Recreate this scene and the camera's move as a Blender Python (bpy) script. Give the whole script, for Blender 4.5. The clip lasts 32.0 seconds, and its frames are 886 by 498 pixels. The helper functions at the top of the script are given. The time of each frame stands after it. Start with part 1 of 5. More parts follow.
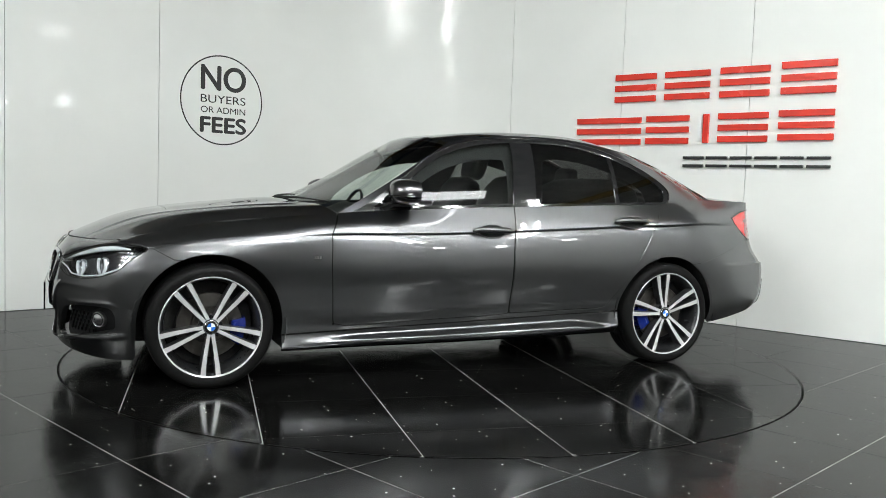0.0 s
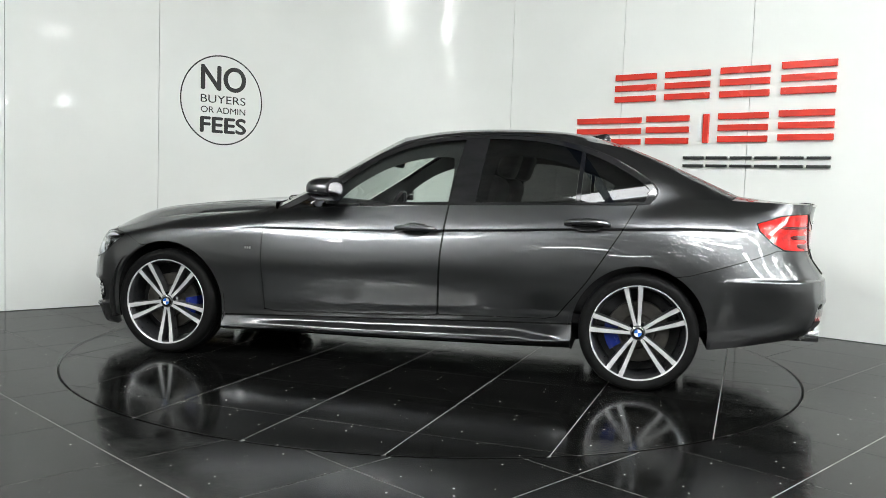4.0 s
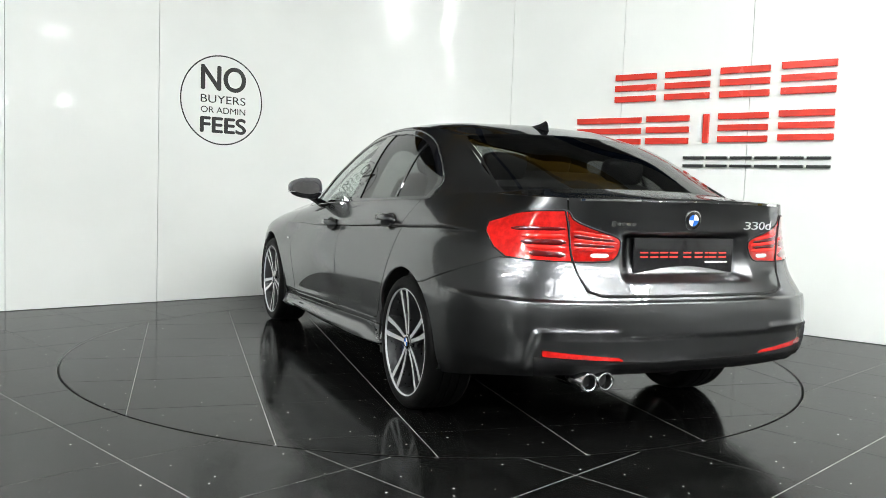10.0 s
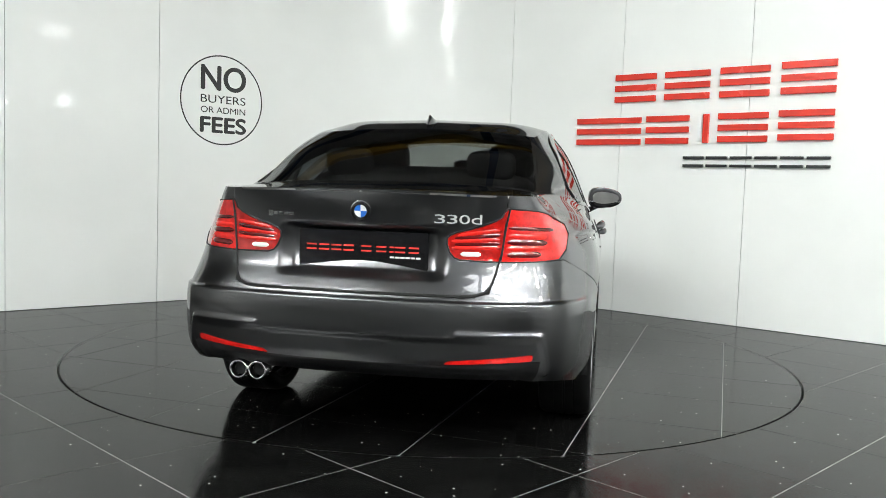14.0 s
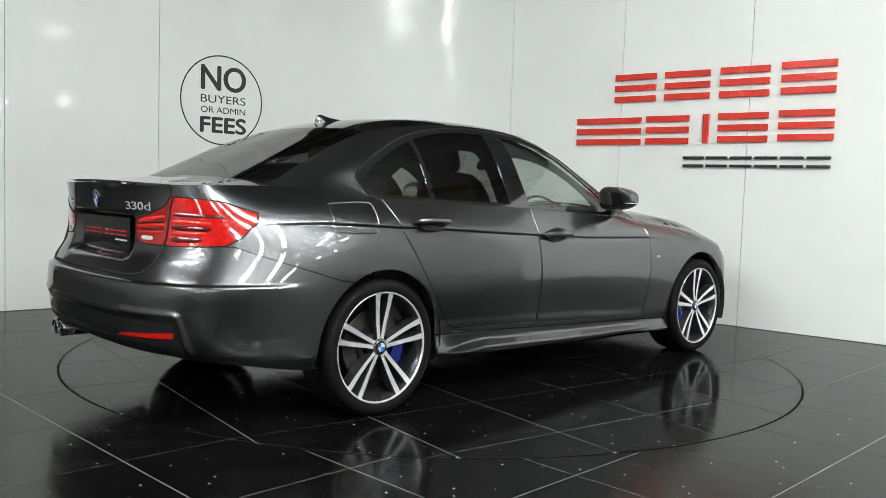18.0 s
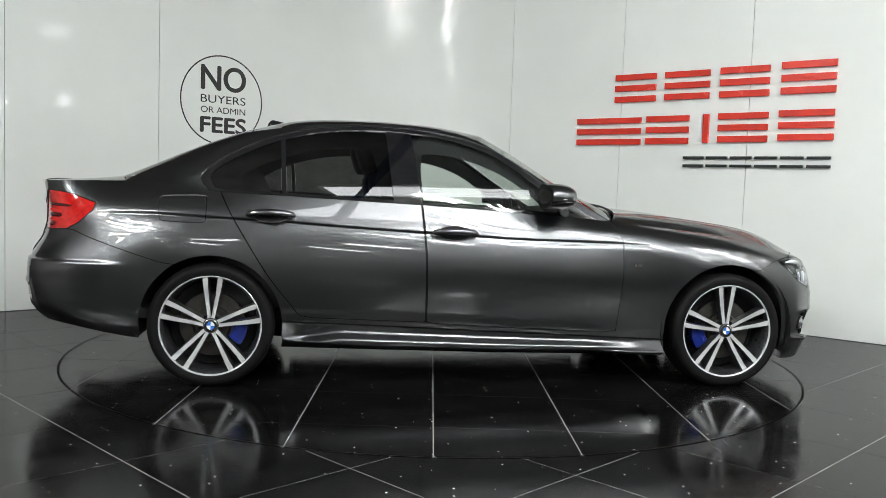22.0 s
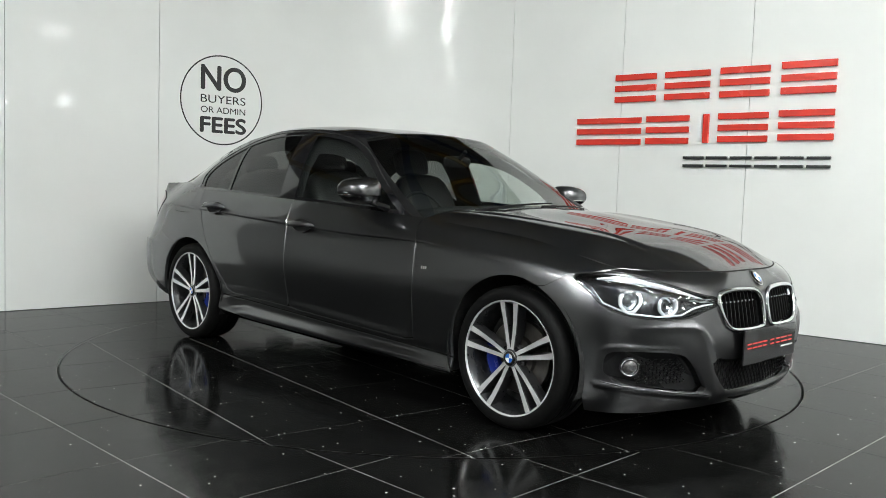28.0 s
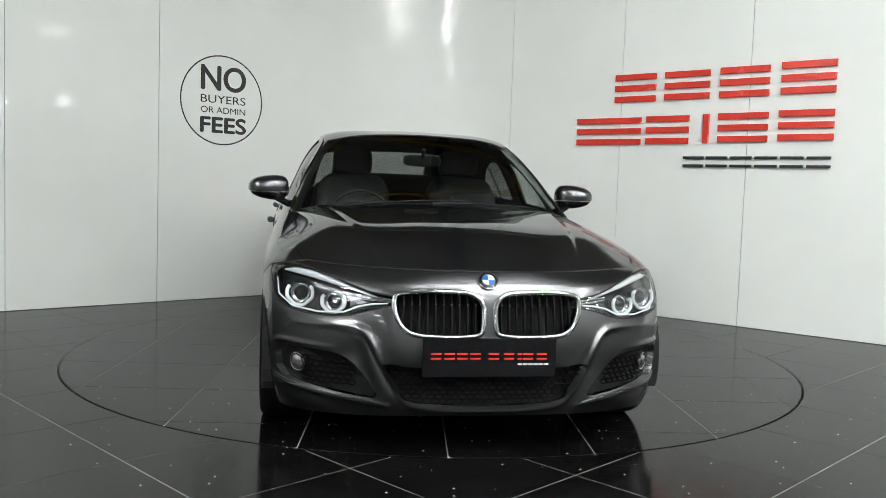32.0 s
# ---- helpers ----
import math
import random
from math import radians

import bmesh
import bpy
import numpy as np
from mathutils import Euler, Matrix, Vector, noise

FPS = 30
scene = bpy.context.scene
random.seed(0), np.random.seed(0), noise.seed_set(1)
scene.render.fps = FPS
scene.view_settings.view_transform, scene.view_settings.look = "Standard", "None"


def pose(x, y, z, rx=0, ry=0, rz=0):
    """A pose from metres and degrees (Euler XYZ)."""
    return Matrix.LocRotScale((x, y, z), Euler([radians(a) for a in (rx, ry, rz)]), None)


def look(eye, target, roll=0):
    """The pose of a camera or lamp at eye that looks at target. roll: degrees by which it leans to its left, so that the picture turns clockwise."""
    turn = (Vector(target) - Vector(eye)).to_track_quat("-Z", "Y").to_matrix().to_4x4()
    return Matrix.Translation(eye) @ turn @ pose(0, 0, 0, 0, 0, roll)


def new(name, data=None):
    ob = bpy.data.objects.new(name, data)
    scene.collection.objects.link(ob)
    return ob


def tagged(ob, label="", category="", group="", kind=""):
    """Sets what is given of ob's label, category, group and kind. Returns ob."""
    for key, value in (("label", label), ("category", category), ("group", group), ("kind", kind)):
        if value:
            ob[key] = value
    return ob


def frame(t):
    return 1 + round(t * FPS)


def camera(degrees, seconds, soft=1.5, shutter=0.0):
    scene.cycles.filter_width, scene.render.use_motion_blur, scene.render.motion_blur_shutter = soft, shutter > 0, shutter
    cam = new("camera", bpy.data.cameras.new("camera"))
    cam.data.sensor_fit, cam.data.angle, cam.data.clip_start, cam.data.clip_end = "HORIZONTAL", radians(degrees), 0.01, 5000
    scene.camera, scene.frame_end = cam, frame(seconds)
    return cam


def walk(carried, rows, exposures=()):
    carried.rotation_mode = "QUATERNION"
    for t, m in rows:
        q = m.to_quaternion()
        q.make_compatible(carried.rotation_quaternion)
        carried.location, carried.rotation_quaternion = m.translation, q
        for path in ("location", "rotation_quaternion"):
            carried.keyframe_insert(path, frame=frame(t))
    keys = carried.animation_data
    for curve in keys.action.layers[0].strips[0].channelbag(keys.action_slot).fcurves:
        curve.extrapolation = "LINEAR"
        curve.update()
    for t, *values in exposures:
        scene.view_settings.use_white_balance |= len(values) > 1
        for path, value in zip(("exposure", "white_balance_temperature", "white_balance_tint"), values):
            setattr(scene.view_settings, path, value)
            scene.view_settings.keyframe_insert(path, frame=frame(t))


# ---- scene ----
cam = camera(55.03, 32.0, soft=0.6)
EYE = Vector((0.0, -5.5238, 1.05))
SHOT = look(EYE, EYE + Vector((0.0081005, 0.9976039, -0.0687089)), 1.934)
walk(cam, [(0, SHOT), (32, SHOT)], [(0, 0.03), (3, 0.07), (6, 0.27), (9, 0.36), (13, 0.24), (19, -0.10), (23, -0.17), (28, -0.03), (32, -0.12)])

# ---- light ----
world = bpy.data.worlds.new("world")
scene.world = world
world.use_nodes = True
world.node_tree.nodes["Background"].inputs[0].default_value = (0.02, 0.02, 0.02, 1)
world.node_tree.nodes["Background"].inputs[1].default_value = 0.3


# ---- materials ----
def node_mat(name):
    m = bpy.data.materials.new(name)
    m.use_nodes = True
    return m, m.node_tree, m.node_tree.nodes["Principled BSDF"]


def setp(b, **kw):
    names = dict(color="Base Color", rough="Roughness", metal="Metallic", coat="Coat Weight", coat_rough="Coat Roughness",
                 spec="Specular IOR Level", ior="IOR", trans="Transmission Weight", glow="Emission Color", power="Emission Strength", alpha="Alpha",
                 tint="Coat Tint")
    for k, v in kw.items():
        b.inputs[names[k]].default_value = (*v, 1) if isinstance(v, tuple) else v


def coords(nt, scale, kind="Object"):
    tc, mp = nt.nodes.new("ShaderNodeTexCoord"), nt.nodes.new("ShaderNodeMapping")
    mp.inputs["Scale"].default_value = (scale,) * 3 if not isinstance(scale, tuple) else scale
    nt.links.new(tc.outputs[kind], mp.inputs["Vector"])
    return mp.outputs["Vector"]


def noise_node(nt, scale, detail=4.0, rough=0.55, kind="Object"):
    n = nt.nodes.new("ShaderNodeTexNoise")
    n.inputs["Detail"].default_value, n.inputs["Roughness"].default_value, n.inputs["Scale"].default_value = detail, rough, 1.0
    nt.links.new(coords(nt, scale, kind), n.inputs["Vector"])
    return n.outputs["Fac"]


def ramp(nt, fac, stops):
    r = nt.nodes.new("ShaderNodeValToRGB")
    e = r.color_ramp.elements
    while len(e) < len(stops):
        e.new(0.5)
    for s, (p, c) in zip(e, stops):
        s.position, s.color = p, (*c, 1) if isinstance(c, tuple) else (c, c, c, 1)
    nt.links.new(fac, r.inputs[0])
    return r.outputs[0]


def bump(nt, b, fac, strength, dist):
    n = nt.nodes.new("ShaderNodeBump")
    n.inputs["Strength"].default_value, n.inputs["Distance"].default_value = strength, dist
    nt.links.new(fac, n.inputs["Height"])
    nt.links.new(n.outputs[0], b.inputs["Normal"])


def plain(name, color, rough=0.5, grain=0.0, scale=60.0, **kw):
    """A plain surface with a little grain in its colour and gloss."""
    m, nt, b = node_mat(name)
    setp(b, color=color, rough=rough, **kw)
    f = noise_node(nt, scale)
    lo, hi = tuple(c * (1 - grain) for c in color), tuple(min(1, c * (1 + grain)) for c in color)
    if grain:
        nt.links.new(ramp(nt, f, [(0.3, lo), (0.7, hi)]), b.inputs["Base Color"])
    nt.links.new(ramp(nt, f, [(0.25, max(0.0, rough * 0.85)), (0.75, min(1.0, rough * 1.15))]), b.inputs["Roughness"])
    return m


def tile_mat(name, gloss):
    """Polished near-black granite: smudged gloss, small pale flecks."""
    m, nt, b = node_mat(name)
    setp(b, color=(0.012, 0.0125, 0.012), rough=gloss, spec=0.0)
    gl, fr, dull, mixs = (nt.nodes.new("ShaderNode" + k) for k in ("BsdfGlossy", "Fresnel", "Math", "MixShader"))
    fr.inputs["IOR"].default_value, dull.operation, dull.inputs[1].default_value = 1.5, "MULTIPLY", 0.74
    nt.links.new(fr.outputs[0], dull.inputs[0])
    nt.links.new(dull.outputs[0], mixs.inputs[0])
    nt.links.new(b.outputs[0], mixs.inputs[1])
    nt.links.new(gl.outputs[0], mixs.inputs[2])
    nt.links.new(mixs.outputs[0], nt.nodes["Material Output"].inputs["Surface"])
    vor = nt.nodes.new("ShaderNodeTexVoronoi")
    vor.inputs["Scale"].default_value = 1.0
    nt.links.new(coords(nt, 26.0, "Object"), vor.inputs["Vector"])
    sep = nt.nodes.new("ShaderNodeSeparateColor")
    nt.links.new(vor.outputs["Color"], sep.inputs[0])
    size = nt.nodes.new("ShaderNodeMath")
    size.operation = "MULTIPLY"
    nt.links.new(ramp(nt, sep.outputs[0], [(0.60, 0.0), (1.0, 0.13)]), size.inputs[0])
    size.inputs[1].default_value = 1.0
    hit = nt.nodes.new("ShaderNodeMath")
    hit.operation = "LESS_THAN"
    nt.links.new(vor.outputs["Distance"], hit.inputs[0])
    nt.links.new(size.outputs[0], hit.inputs[1])
    cloud = ramp(nt, noise_node(nt, 3.2, 5), [(0.3, (0.003, 0.0031, 0.003)), (0.7, (0.007, 0.007, 0.0066))])
    mix = nt.nodes.new("ShaderNodeMix")
    mix.data_type = "RGBA"
    nt.links.new(hit.outputs[0], mix.inputs["Factor"])
    nt.links.new(cloud, mix.inputs["A"])
    mix.inputs["B"].default_value = (0.8, 0.8, 0.75, 1)
    nt.links.new(mix.outputs["Result"], b.inputs["Base Color"])
    nt.links.new(ramp(nt, noise_node(nt, 5.0, 6, 0.7), [(0.3, gloss * 0.6), (0.75, gloss * 2.0)]), gl.inputs["Roughness"])
    bump(nt, gl, noise_node(nt, 2.5, 3), 0.06, 0.01)
    return m


def wall_mat():
    m, nt, b = node_mat("white_wall_panel")
    setp(b, color=(0.80, 0.815, 0.79), rough=0.05, spec=0.2)
    nt.links.new(ramp(nt, noise_node(nt, 1.3, 4), [(0.3, (0.78, 0.795, 0.77)), (0.7, (0.82, 0.835, 0.81))]), b.inputs["Base Color"])
    nt.links.new(ramp(nt, noise_node(nt, 4.0, 5), [(0.3, 0.035), (0.7, 0.08)]), b.inputs["Roughness"])
    bump(nt, b, noise_node(nt, 1.8, 3), 0.02, 0.01)
    return m


TILE, TABLE_TILE = tile_mat("black_granite_tile", 0.12), tile_mat("black_granite_table_tile", 0.10)
WALL = wall_mat()
GROUT = plain("grey_grout", (0.40, 0.40, 0.38), 0.8, 0.2, 40)
SEAL = plain("wall_joint", (0.55, 0.56, 0.54), 0.6)
RED = plain("red_acrylic", (0.62, 0.035, 0.02), 0.25, 0.06, 8)
BLACK_SIGN = plain("black_acrylic", (0.012, 0.014, 0.014), 0.3)
VINYL = plain("black_vinyl", (0.015, 0.016, 0.015), 0.45)
# three greys for the unseen hall walls, picked for brightness in reflections
DARK_WALL = plain("dark_reflection_wall", (0.21, 0.21, 0.205), 0.7, 0.25, 1.5)
MID_WALL = plain("grey_reflection_wall", (0.45, 0.45, 0.44), 0.6, 0.15, 1.5)
PALE_WALL = plain("pale_reflection_wall", (0.62, 0.62, 0.60), 0.6, 0.1, 1.5)
CEIL = plain("grey_ceiling", (0.45, 0.45, 0.44), 0.8, 0.3, 1.2)
STEEL_Y = plain("yellow_steel", (0.22, 0.13, 0.012), 0.45, 0.15, 6)
STEEL_B = plain("blue_steel", (0.015, 0.045, 0.13), 0.45, 0.15, 6)
FLOOD_BLACK = plain("black_lamp_metal", (0.01, 0.01, 0.01), 0.5)
FIXTURE = plain("white_fixture", (0.7, 0.7, 0.7), 0.4)
LAMP, _nt, _b = node_mat("lit_tube")
setp(_b, color=(0.9, 0.9, 0.9), glow=(0.955, 0.99, 0.975), power=205.0)
LAMP_FAR, _nt, _b = node_mat("lit_tube_dim")
setp(_b, color=(0.9, 0.9, 0.9), glow=(0.955, 0.99, 0.975), power=45.0)
ROOFLIGHT, _nt, _b = node_mat("translucent_roof_sheet")
setp(_b, color=(0.8, 0.8, 0.8), glow=(0.96, 0.985, 1.0), power=9.0)


# ---- small builders ----
def mesh_of(name, verts, faces, mat=None, smooth=False):
    me = bpy.data.meshes.new(name)
    me.from_pydata([tuple(v) for v in verts], [], [tuple(f) for f in faces])
    if mat:
        me.materials.append(mat)
    if smooth:
        me.shade_smooth()
    me.update()
    return me


def from_bm(name, bm, mat, smooth=None):
    me = bpy.data.meshes.new(name)
    bmesh.ops.recalc_face_normals(bm, faces=bm.faces[:])
    bm.to_mesh(me)
    bm.free()
    me.materials.append(mat)
    if smooth is not None:
        me.shade_smooth()
        me.set_sharp_from_angle(angle=radians(smooth))
    return me


def part(name, me, parent, label="", m=None):
    ob = new(name, me)
    ob.parent = parent
    if m is not None:
        ob.matrix_local = m
    if label:
        tagged(ob, label)
    return ob


def bm_box(bm, cx, cy, cz, sx, sy, sz, m=None, bevel=0.0):
    r = bmesh.ops.create_cube(bm, size=1)
    vs = r["verts"]
    mm = Matrix.Translation((cx, cy, cz)) @ Matrix.Diagonal((sx, sy, sz, 1))
    bmesh.ops.transform(bm, matrix=(m @ mm) if m is not None else mm, verts=vs)
    if bevel:
        es = list({e for v in vs for e in v.link_edges})
        bmesh.ops.bevel(bm, geom=es, offset=bevel, segments=2, affect="EDGES", clamp_overlap=True)


def prism(poly, depth):
    """A plate from a plane outline (x, y), its back at z = 0 and its face at z = depth."""
    n = len(poly)
    vs = [(x, y, 0) for x, y in poly] + [(x, y, depth) for x, y in poly]
    fs = [tuple(range(n))[::-1], tuple(range(n, 2 * n))] + [(i, (i + 1) % n, n + (i + 1) % n, n + i) for i in range(n)]
    return vs, fs


# ---- walls: two straight runs of white panels that meet in a round corner ----
KNEE = Vector((-0.2054, 3.7408))
DL, DR = Vector((0.75619, 0.65435)), Vector((0.77239, -0.63515))   # along the walls, left to right
R_CORNER, WALL_H, TAN = 1.15, 3.0, 0.0
half = (DL.angle(-DR)) / 2
TAN = R_CORNER / math.tan(half)
ARC = R_CORNER * (math.pi - 2 * half)


def wall_point(a):
    """Point and inward normal at the way a along the wall, 0 in the middle of the round corner."""
    if abs(a) <= ARC / 2:
        bis = (-DL + DR).normalized()
        c = KNEE + bis * (R_CORNER / math.sin(half))
        th = -a / R_CORNER
        d = -bis
        d = Vector((d.x * math.cos(th) - d.y * math.sin(th), d.x * math.sin(th) + d.y * math.cos(th)))
        return c + d * R_CORNER, -d
    if a > 0:
        return KNEE + DR * (TAN + a - ARC / 2), Vector((DR.y, -DR.x))
    return KNEE - DL * (TAN - a - ARC / 2), Vector((DL.y, -DL.x))


def flat_to_way(s, side):
    """Way along the wall from the distance s to the corner where the two planes would meet."""
    w = s - TAN + ARC / 2
    return w if side == "r" else -w


def wall_pose(s, z, side, off=0.0):
    """A frame on the wall: x along it to the right, y up, z out into the room."""
    p, n = wall_point(flat_to_way(s, side))
    d = DL if side == "l" else DR
    return Matrix(((d.x, 0, n.x, p.x + n.x * off), (d.y, 0, n.y, p.y + n.y * off), (0, 1, 0, z), (0, 0, 0, 1)))


seams = [flat_to_way(s, "l") for s in (5.1, 4.125, 2.917)]
seams += [flat_to_way(s, "r") for s in (1.169, 2.378, 3.535, 4.72, 5.92, 7.12)]
wall = tagged(new("wall_north"), "glossy white panelled showroom wall with a round corner", "wall", kind="structure")


def strip(a0, a1, z0, z1, front, back, mat, step=0.05):
    n = max(2, int((a1 - a0) / step)) if a0 < ARC and a1 > -ARC else 2
    vs, fs = [], []
    for i in range(n + 1):
        p, d = wall_point(a0 + (a1 - a0) * i / n)
        for off, z in ((front, z0), (front, z1), (back, z1), (back, z0)):
            vs.append((p.x + d.x * off, p.y + d.y * off, z))
    for i in range(n):
        for k in range(4):
            fs.append((4 * i + k, 4 * i + (k + 1) % 4, 4 * i + 4 + (k + 1) % 4, 4 * i + 4 + k))
    fs += [(0, 3, 2, 1), (4 * n, 4 * n + 1, 4 * n + 2, 4 * n + 3)]
    me = mesh_of("wall_panel", vs, fs, mat)
    me.shade_smooth()
    me.set_sharp_from_angle(angle=radians(30))
    return me


for a, b in zip(seams, seams[1:]):
    part("panel", strip(a + 0.0025, b - 0.0025, 0.004, WALL_H, 0.0, -0.02, WALL), wall)
part("backing", strip(seams[0], seams[-1], 0.0, WALL_H, -0.012 - 0.009, -0.15, SEAL), wall)

# ---- the assumed rest of the hall, never seen but in reflections ----
HALL = [(-13.5, 13.5), (-13.5, -24.0), (13.5, -24.0), (13.5, 13.5)]
# added walls: their greys differ to brighten or darken reflections on each side
for i, nm in enumerate(("wall_west", "wall_south", "wall_east", "wall_far")):
    (x0, y0), (x1, y1) = HALL[i], HALL[(i + 1) % 4]
    d = Vector((x1 - x0, y1 - y0)).normalized()
    n = Vector((d.y, -d.x)) * 0.15
    vs, fs = prism([(x0, y0), (x1, y1), (x1 + n.x, y1 + n.y), (x0 + n.x, y0 + n.y)], 6.2)
    tagged(new(nm, mesh_of(nm, vs, fs, PALE_WALL if nm == "wall_west" else MID_WALL if nm == "wall_east" else DARK_WALL)), ("light" if nm == "wall_west" else "dim") + " grey assumed hall wall, unseen, toned for the car's reflections", "wall", kind="structure")
vs, fs = prism([(-14, -24.5), (14, -24.5), (14, 14), (-14, 14)], 0.12)
ceil = tagged(new("ceiling", mesh_of("ceiling", vs, fs, CEIL)), "grey hall ceiling with steel beams", "ceiling", kind="structure")
ceil.location.z = 6.2

# ---- floor ----
R_TABLE, GAP, TS = 2.243, 0.010, 0.6
# a slab with a round pit for the turntable
NSEG = 128
ring_pts = [((R_TABLE + GAP / 2) * math.cos(2 * math.pi * i / NSEG), (R_TABLE + GAP / 2) * math.sin(2 * math.pi * i / NSEG)) for i in range(NSEG)]
box_pts = []
for x, y in ring_pts:
    k = min((13.9 / abs(x)) if x else 1e9, ((13.9 if y > 0 else 24.6) / abs(y)) if y else 1e9)
    box_pts.append((x * k, y * k))
vs = [(x, y, -0.0012) for x, y in ring_pts] + [(x, y, -0.0012) for x, y in box_pts] + [(x, y, -0.12) for x, y in ring_pts] + [(0, 0, -0.12)]
fs = []
for i in range(NSEG):
    j = (i + 1) % NSEG
    fs += [(i, NSEG + i, NSEG + j, j), (2 * NSEG + i, i, j, 2 * NSEG + j), (3 * NSEG, 2 * NSEG + i, 2 * NSEG + j)]
floor = tagged(new("floor", mesh_of("floor", vs, fs, GROUT)), "polished black granite tile floor with pale joints", "floor", kind="structure")


def tile_outline(cx, cy, rot, half_side, inside):
    """A square tile cut by the table's circle: what lies inside or outside of it."""
    c, s = math.cos(rot), math.sin(rot)
    sq = []
    for (ax, ay), (bx, by) in zip(((-1, -1), (1, -1), (1, 1), (-1, 1)), ((1, -1), (1, 1), (-1, 1), (-1, -1))):
        for k in range(24):
            t = k / 24
            x, y = (ax + (bx - ax) * t) * half_side, (ay + (by - ay) * t) * half_side
            sq.append((cx + c * x - s * y, cy + s * x + c * y))
    rad = R_TABLE - GAP / 2 if inside else R_TABLE + GAP / 2
    far = [math.hypot(*p) for p in sq]
    if inside:
        if min(far) > rad:
            return None
        if max(far) < rad:
            return [sq[0], sq[24], sq[48], sq[72]]
        pts = [p for p, f in zip(sq, far) if f <= rad]
        for i in range(720):
            x, y = rad * math.cos(i * math.pi / 360), rad * math.sin(i * math.pi / 360)
            u, v = c * (x - cx) + s * (y - cy), -s * (x - cx) + c * (y - cy)
            if abs(u) < half_side and abs(v) < half_side:
                pts.append((x, y))
        mx, my = sum(p[0] for p in pts) / len(pts), sum(p[1] for p in pts) / len(pts)
        return sorted(pts, key=lambda p: math.atan2(p[1] - my, p[0] - mx)) if len(pts) > 4 else None
    if min(far) > rad:
        return [sq[0], sq[24], sq[48], sq[72]]
    if max(far) < rad:
        return None
    st = next(i for i in range(96) if far[i] > rad and far[i - 1] <= rad)
    run = []
    for k in range(96):
        p = sq[(st + k) % 96]
        if math.hypot(*p) <= rad:
            break
        run.append(p)
    if len(run) < 3:
        return None
    a0, a1 = math.atan2(run[-1][1], run[-1][0]), math.atan2(run[0][1], run[0][0])
    da = (a1 - a0 + math.pi) % (2 * math.pi) - math.pi
    return run + [(rad * math.cos(a0 + da * i / 12), rad * math.sin(a0 + da * i / 12)) for i in range(13)]


def tile_mesh(poly, mat, name="tile"):
    cx, cy = sum(p[0] for p in poly) / len(poly), sum(p[1] for p in poly) / len(poly)
    vs, fs = prism([(x - cx, y - cy) for x, y in poly], 0.012)
    area = sum(a[0] * b[1] - b[0] * a[1] for a, b in zip(poly, poly[1:] + poly[:1]))
    if area < 0:
        fs = [f[::-1] for f in fs]
    return mesh_of(name, vs, fs, mat), cx, cy


full = None
q = math.radians(45)
for i in range(-12, 13):
    for j in range(-12, 13):
        # joints at x + y = -1.845 + 0.8485 k and y - x = -2.95 + 0.8485 k
        p, r = -1.845 + 0.8485 * (i + 0.5), -2.95 + 0.8485 * (j + 0.5)
        cx, cy = (p - r) / 2, (p + r) / 2
        if abs(cx) > 5.2 or cy < -6.2 or cy > 4.4:
            continue
        nearest = min((Vector((cx, cy)) - wall_point(k * 0.2 - 6)[0]).dot(wall_point(k * 0.2 - 6)[1]) for k in range(61))
        if nearest < -0.45:
            continue
        poly = tile_outline(cx, cy, q, TS / 2 - 0.0021, False)
        if not poly:
            continue
        if len(poly) == 4:
            if full is None:
                full = tile_mesh(poly, TILE)[0]
            me, cx, cy = full, sum(p[0] for p in poly) / 4, sum(p[1] for p in poly) / 4
        else:
            me, cx, cy = tile_mesh(poly, TILE)
        ob = part("tile", me, floor)
        ob.location = (cx, cy, -0.012)
# the far floor, in one sheet just below the tiles
vs = [(x * 5.3 / R_TABLE, y * 5.3 / R_TABLE, -0.0004) for x, y in ring_pts] + [(x, y, -0.0004) for x, y in box_pts]
far_sheet = part("far_tiles", mesh_of("far_tiles", vs, [(i, NSEG + i, NSEG + (i + 1) % NSEG, (i + 1) % NSEG) for i in range(NSEG)], TILE), floor)
tagged(far_sheet, kind="stuff")

turntable = tagged(new("turntable"), "round turntable set flush in the floor, black granite tiles", "turntable")
vs = [(R_TABLE * 0.995 * math.cos(2 * math.pi * i / 96), R_TABLE * 0.995 * math.sin(2 * math.pi * i / 96)) for i in range(96)]
pv, pf = prism(vs, 0.05)
part("deck", mesh_of("deck", pv, pf, GROUT), turntable).location.z = -0.0512
rim_v, rim_f = [], []
for i in range(128):
    c, s = math.cos(2 * math.pi * i / 128), math.sin(2 * math.pi * i / 128)
    for rr, z in ((R_TABLE - GAP / 2 - 0.001, -0.06), (R_TABLE - GAP / 2 - 0.001, 0.0), (R_TABLE - GAP / 2 - 0.004, 0.0), (R_TABLE - GAP / 2 - 0.004, -0.06)):
        rim_v.append((rr * c, rr * s, z))
    for k in range(4):
        j = (i + 1) % 128
        rim_f.append((4 * i + k, 4 * j + k, 4 * j + (k + 1) % 4, 4 * i + (k + 1) % 4))
part("rim", mesh_of("rim", rim_v, rim_f, plain("dull_steel", (0.12, 0.12, 0.12), 0.4, metal=0.8)), turntable)
rot = math.radians(-7.4)
full = None
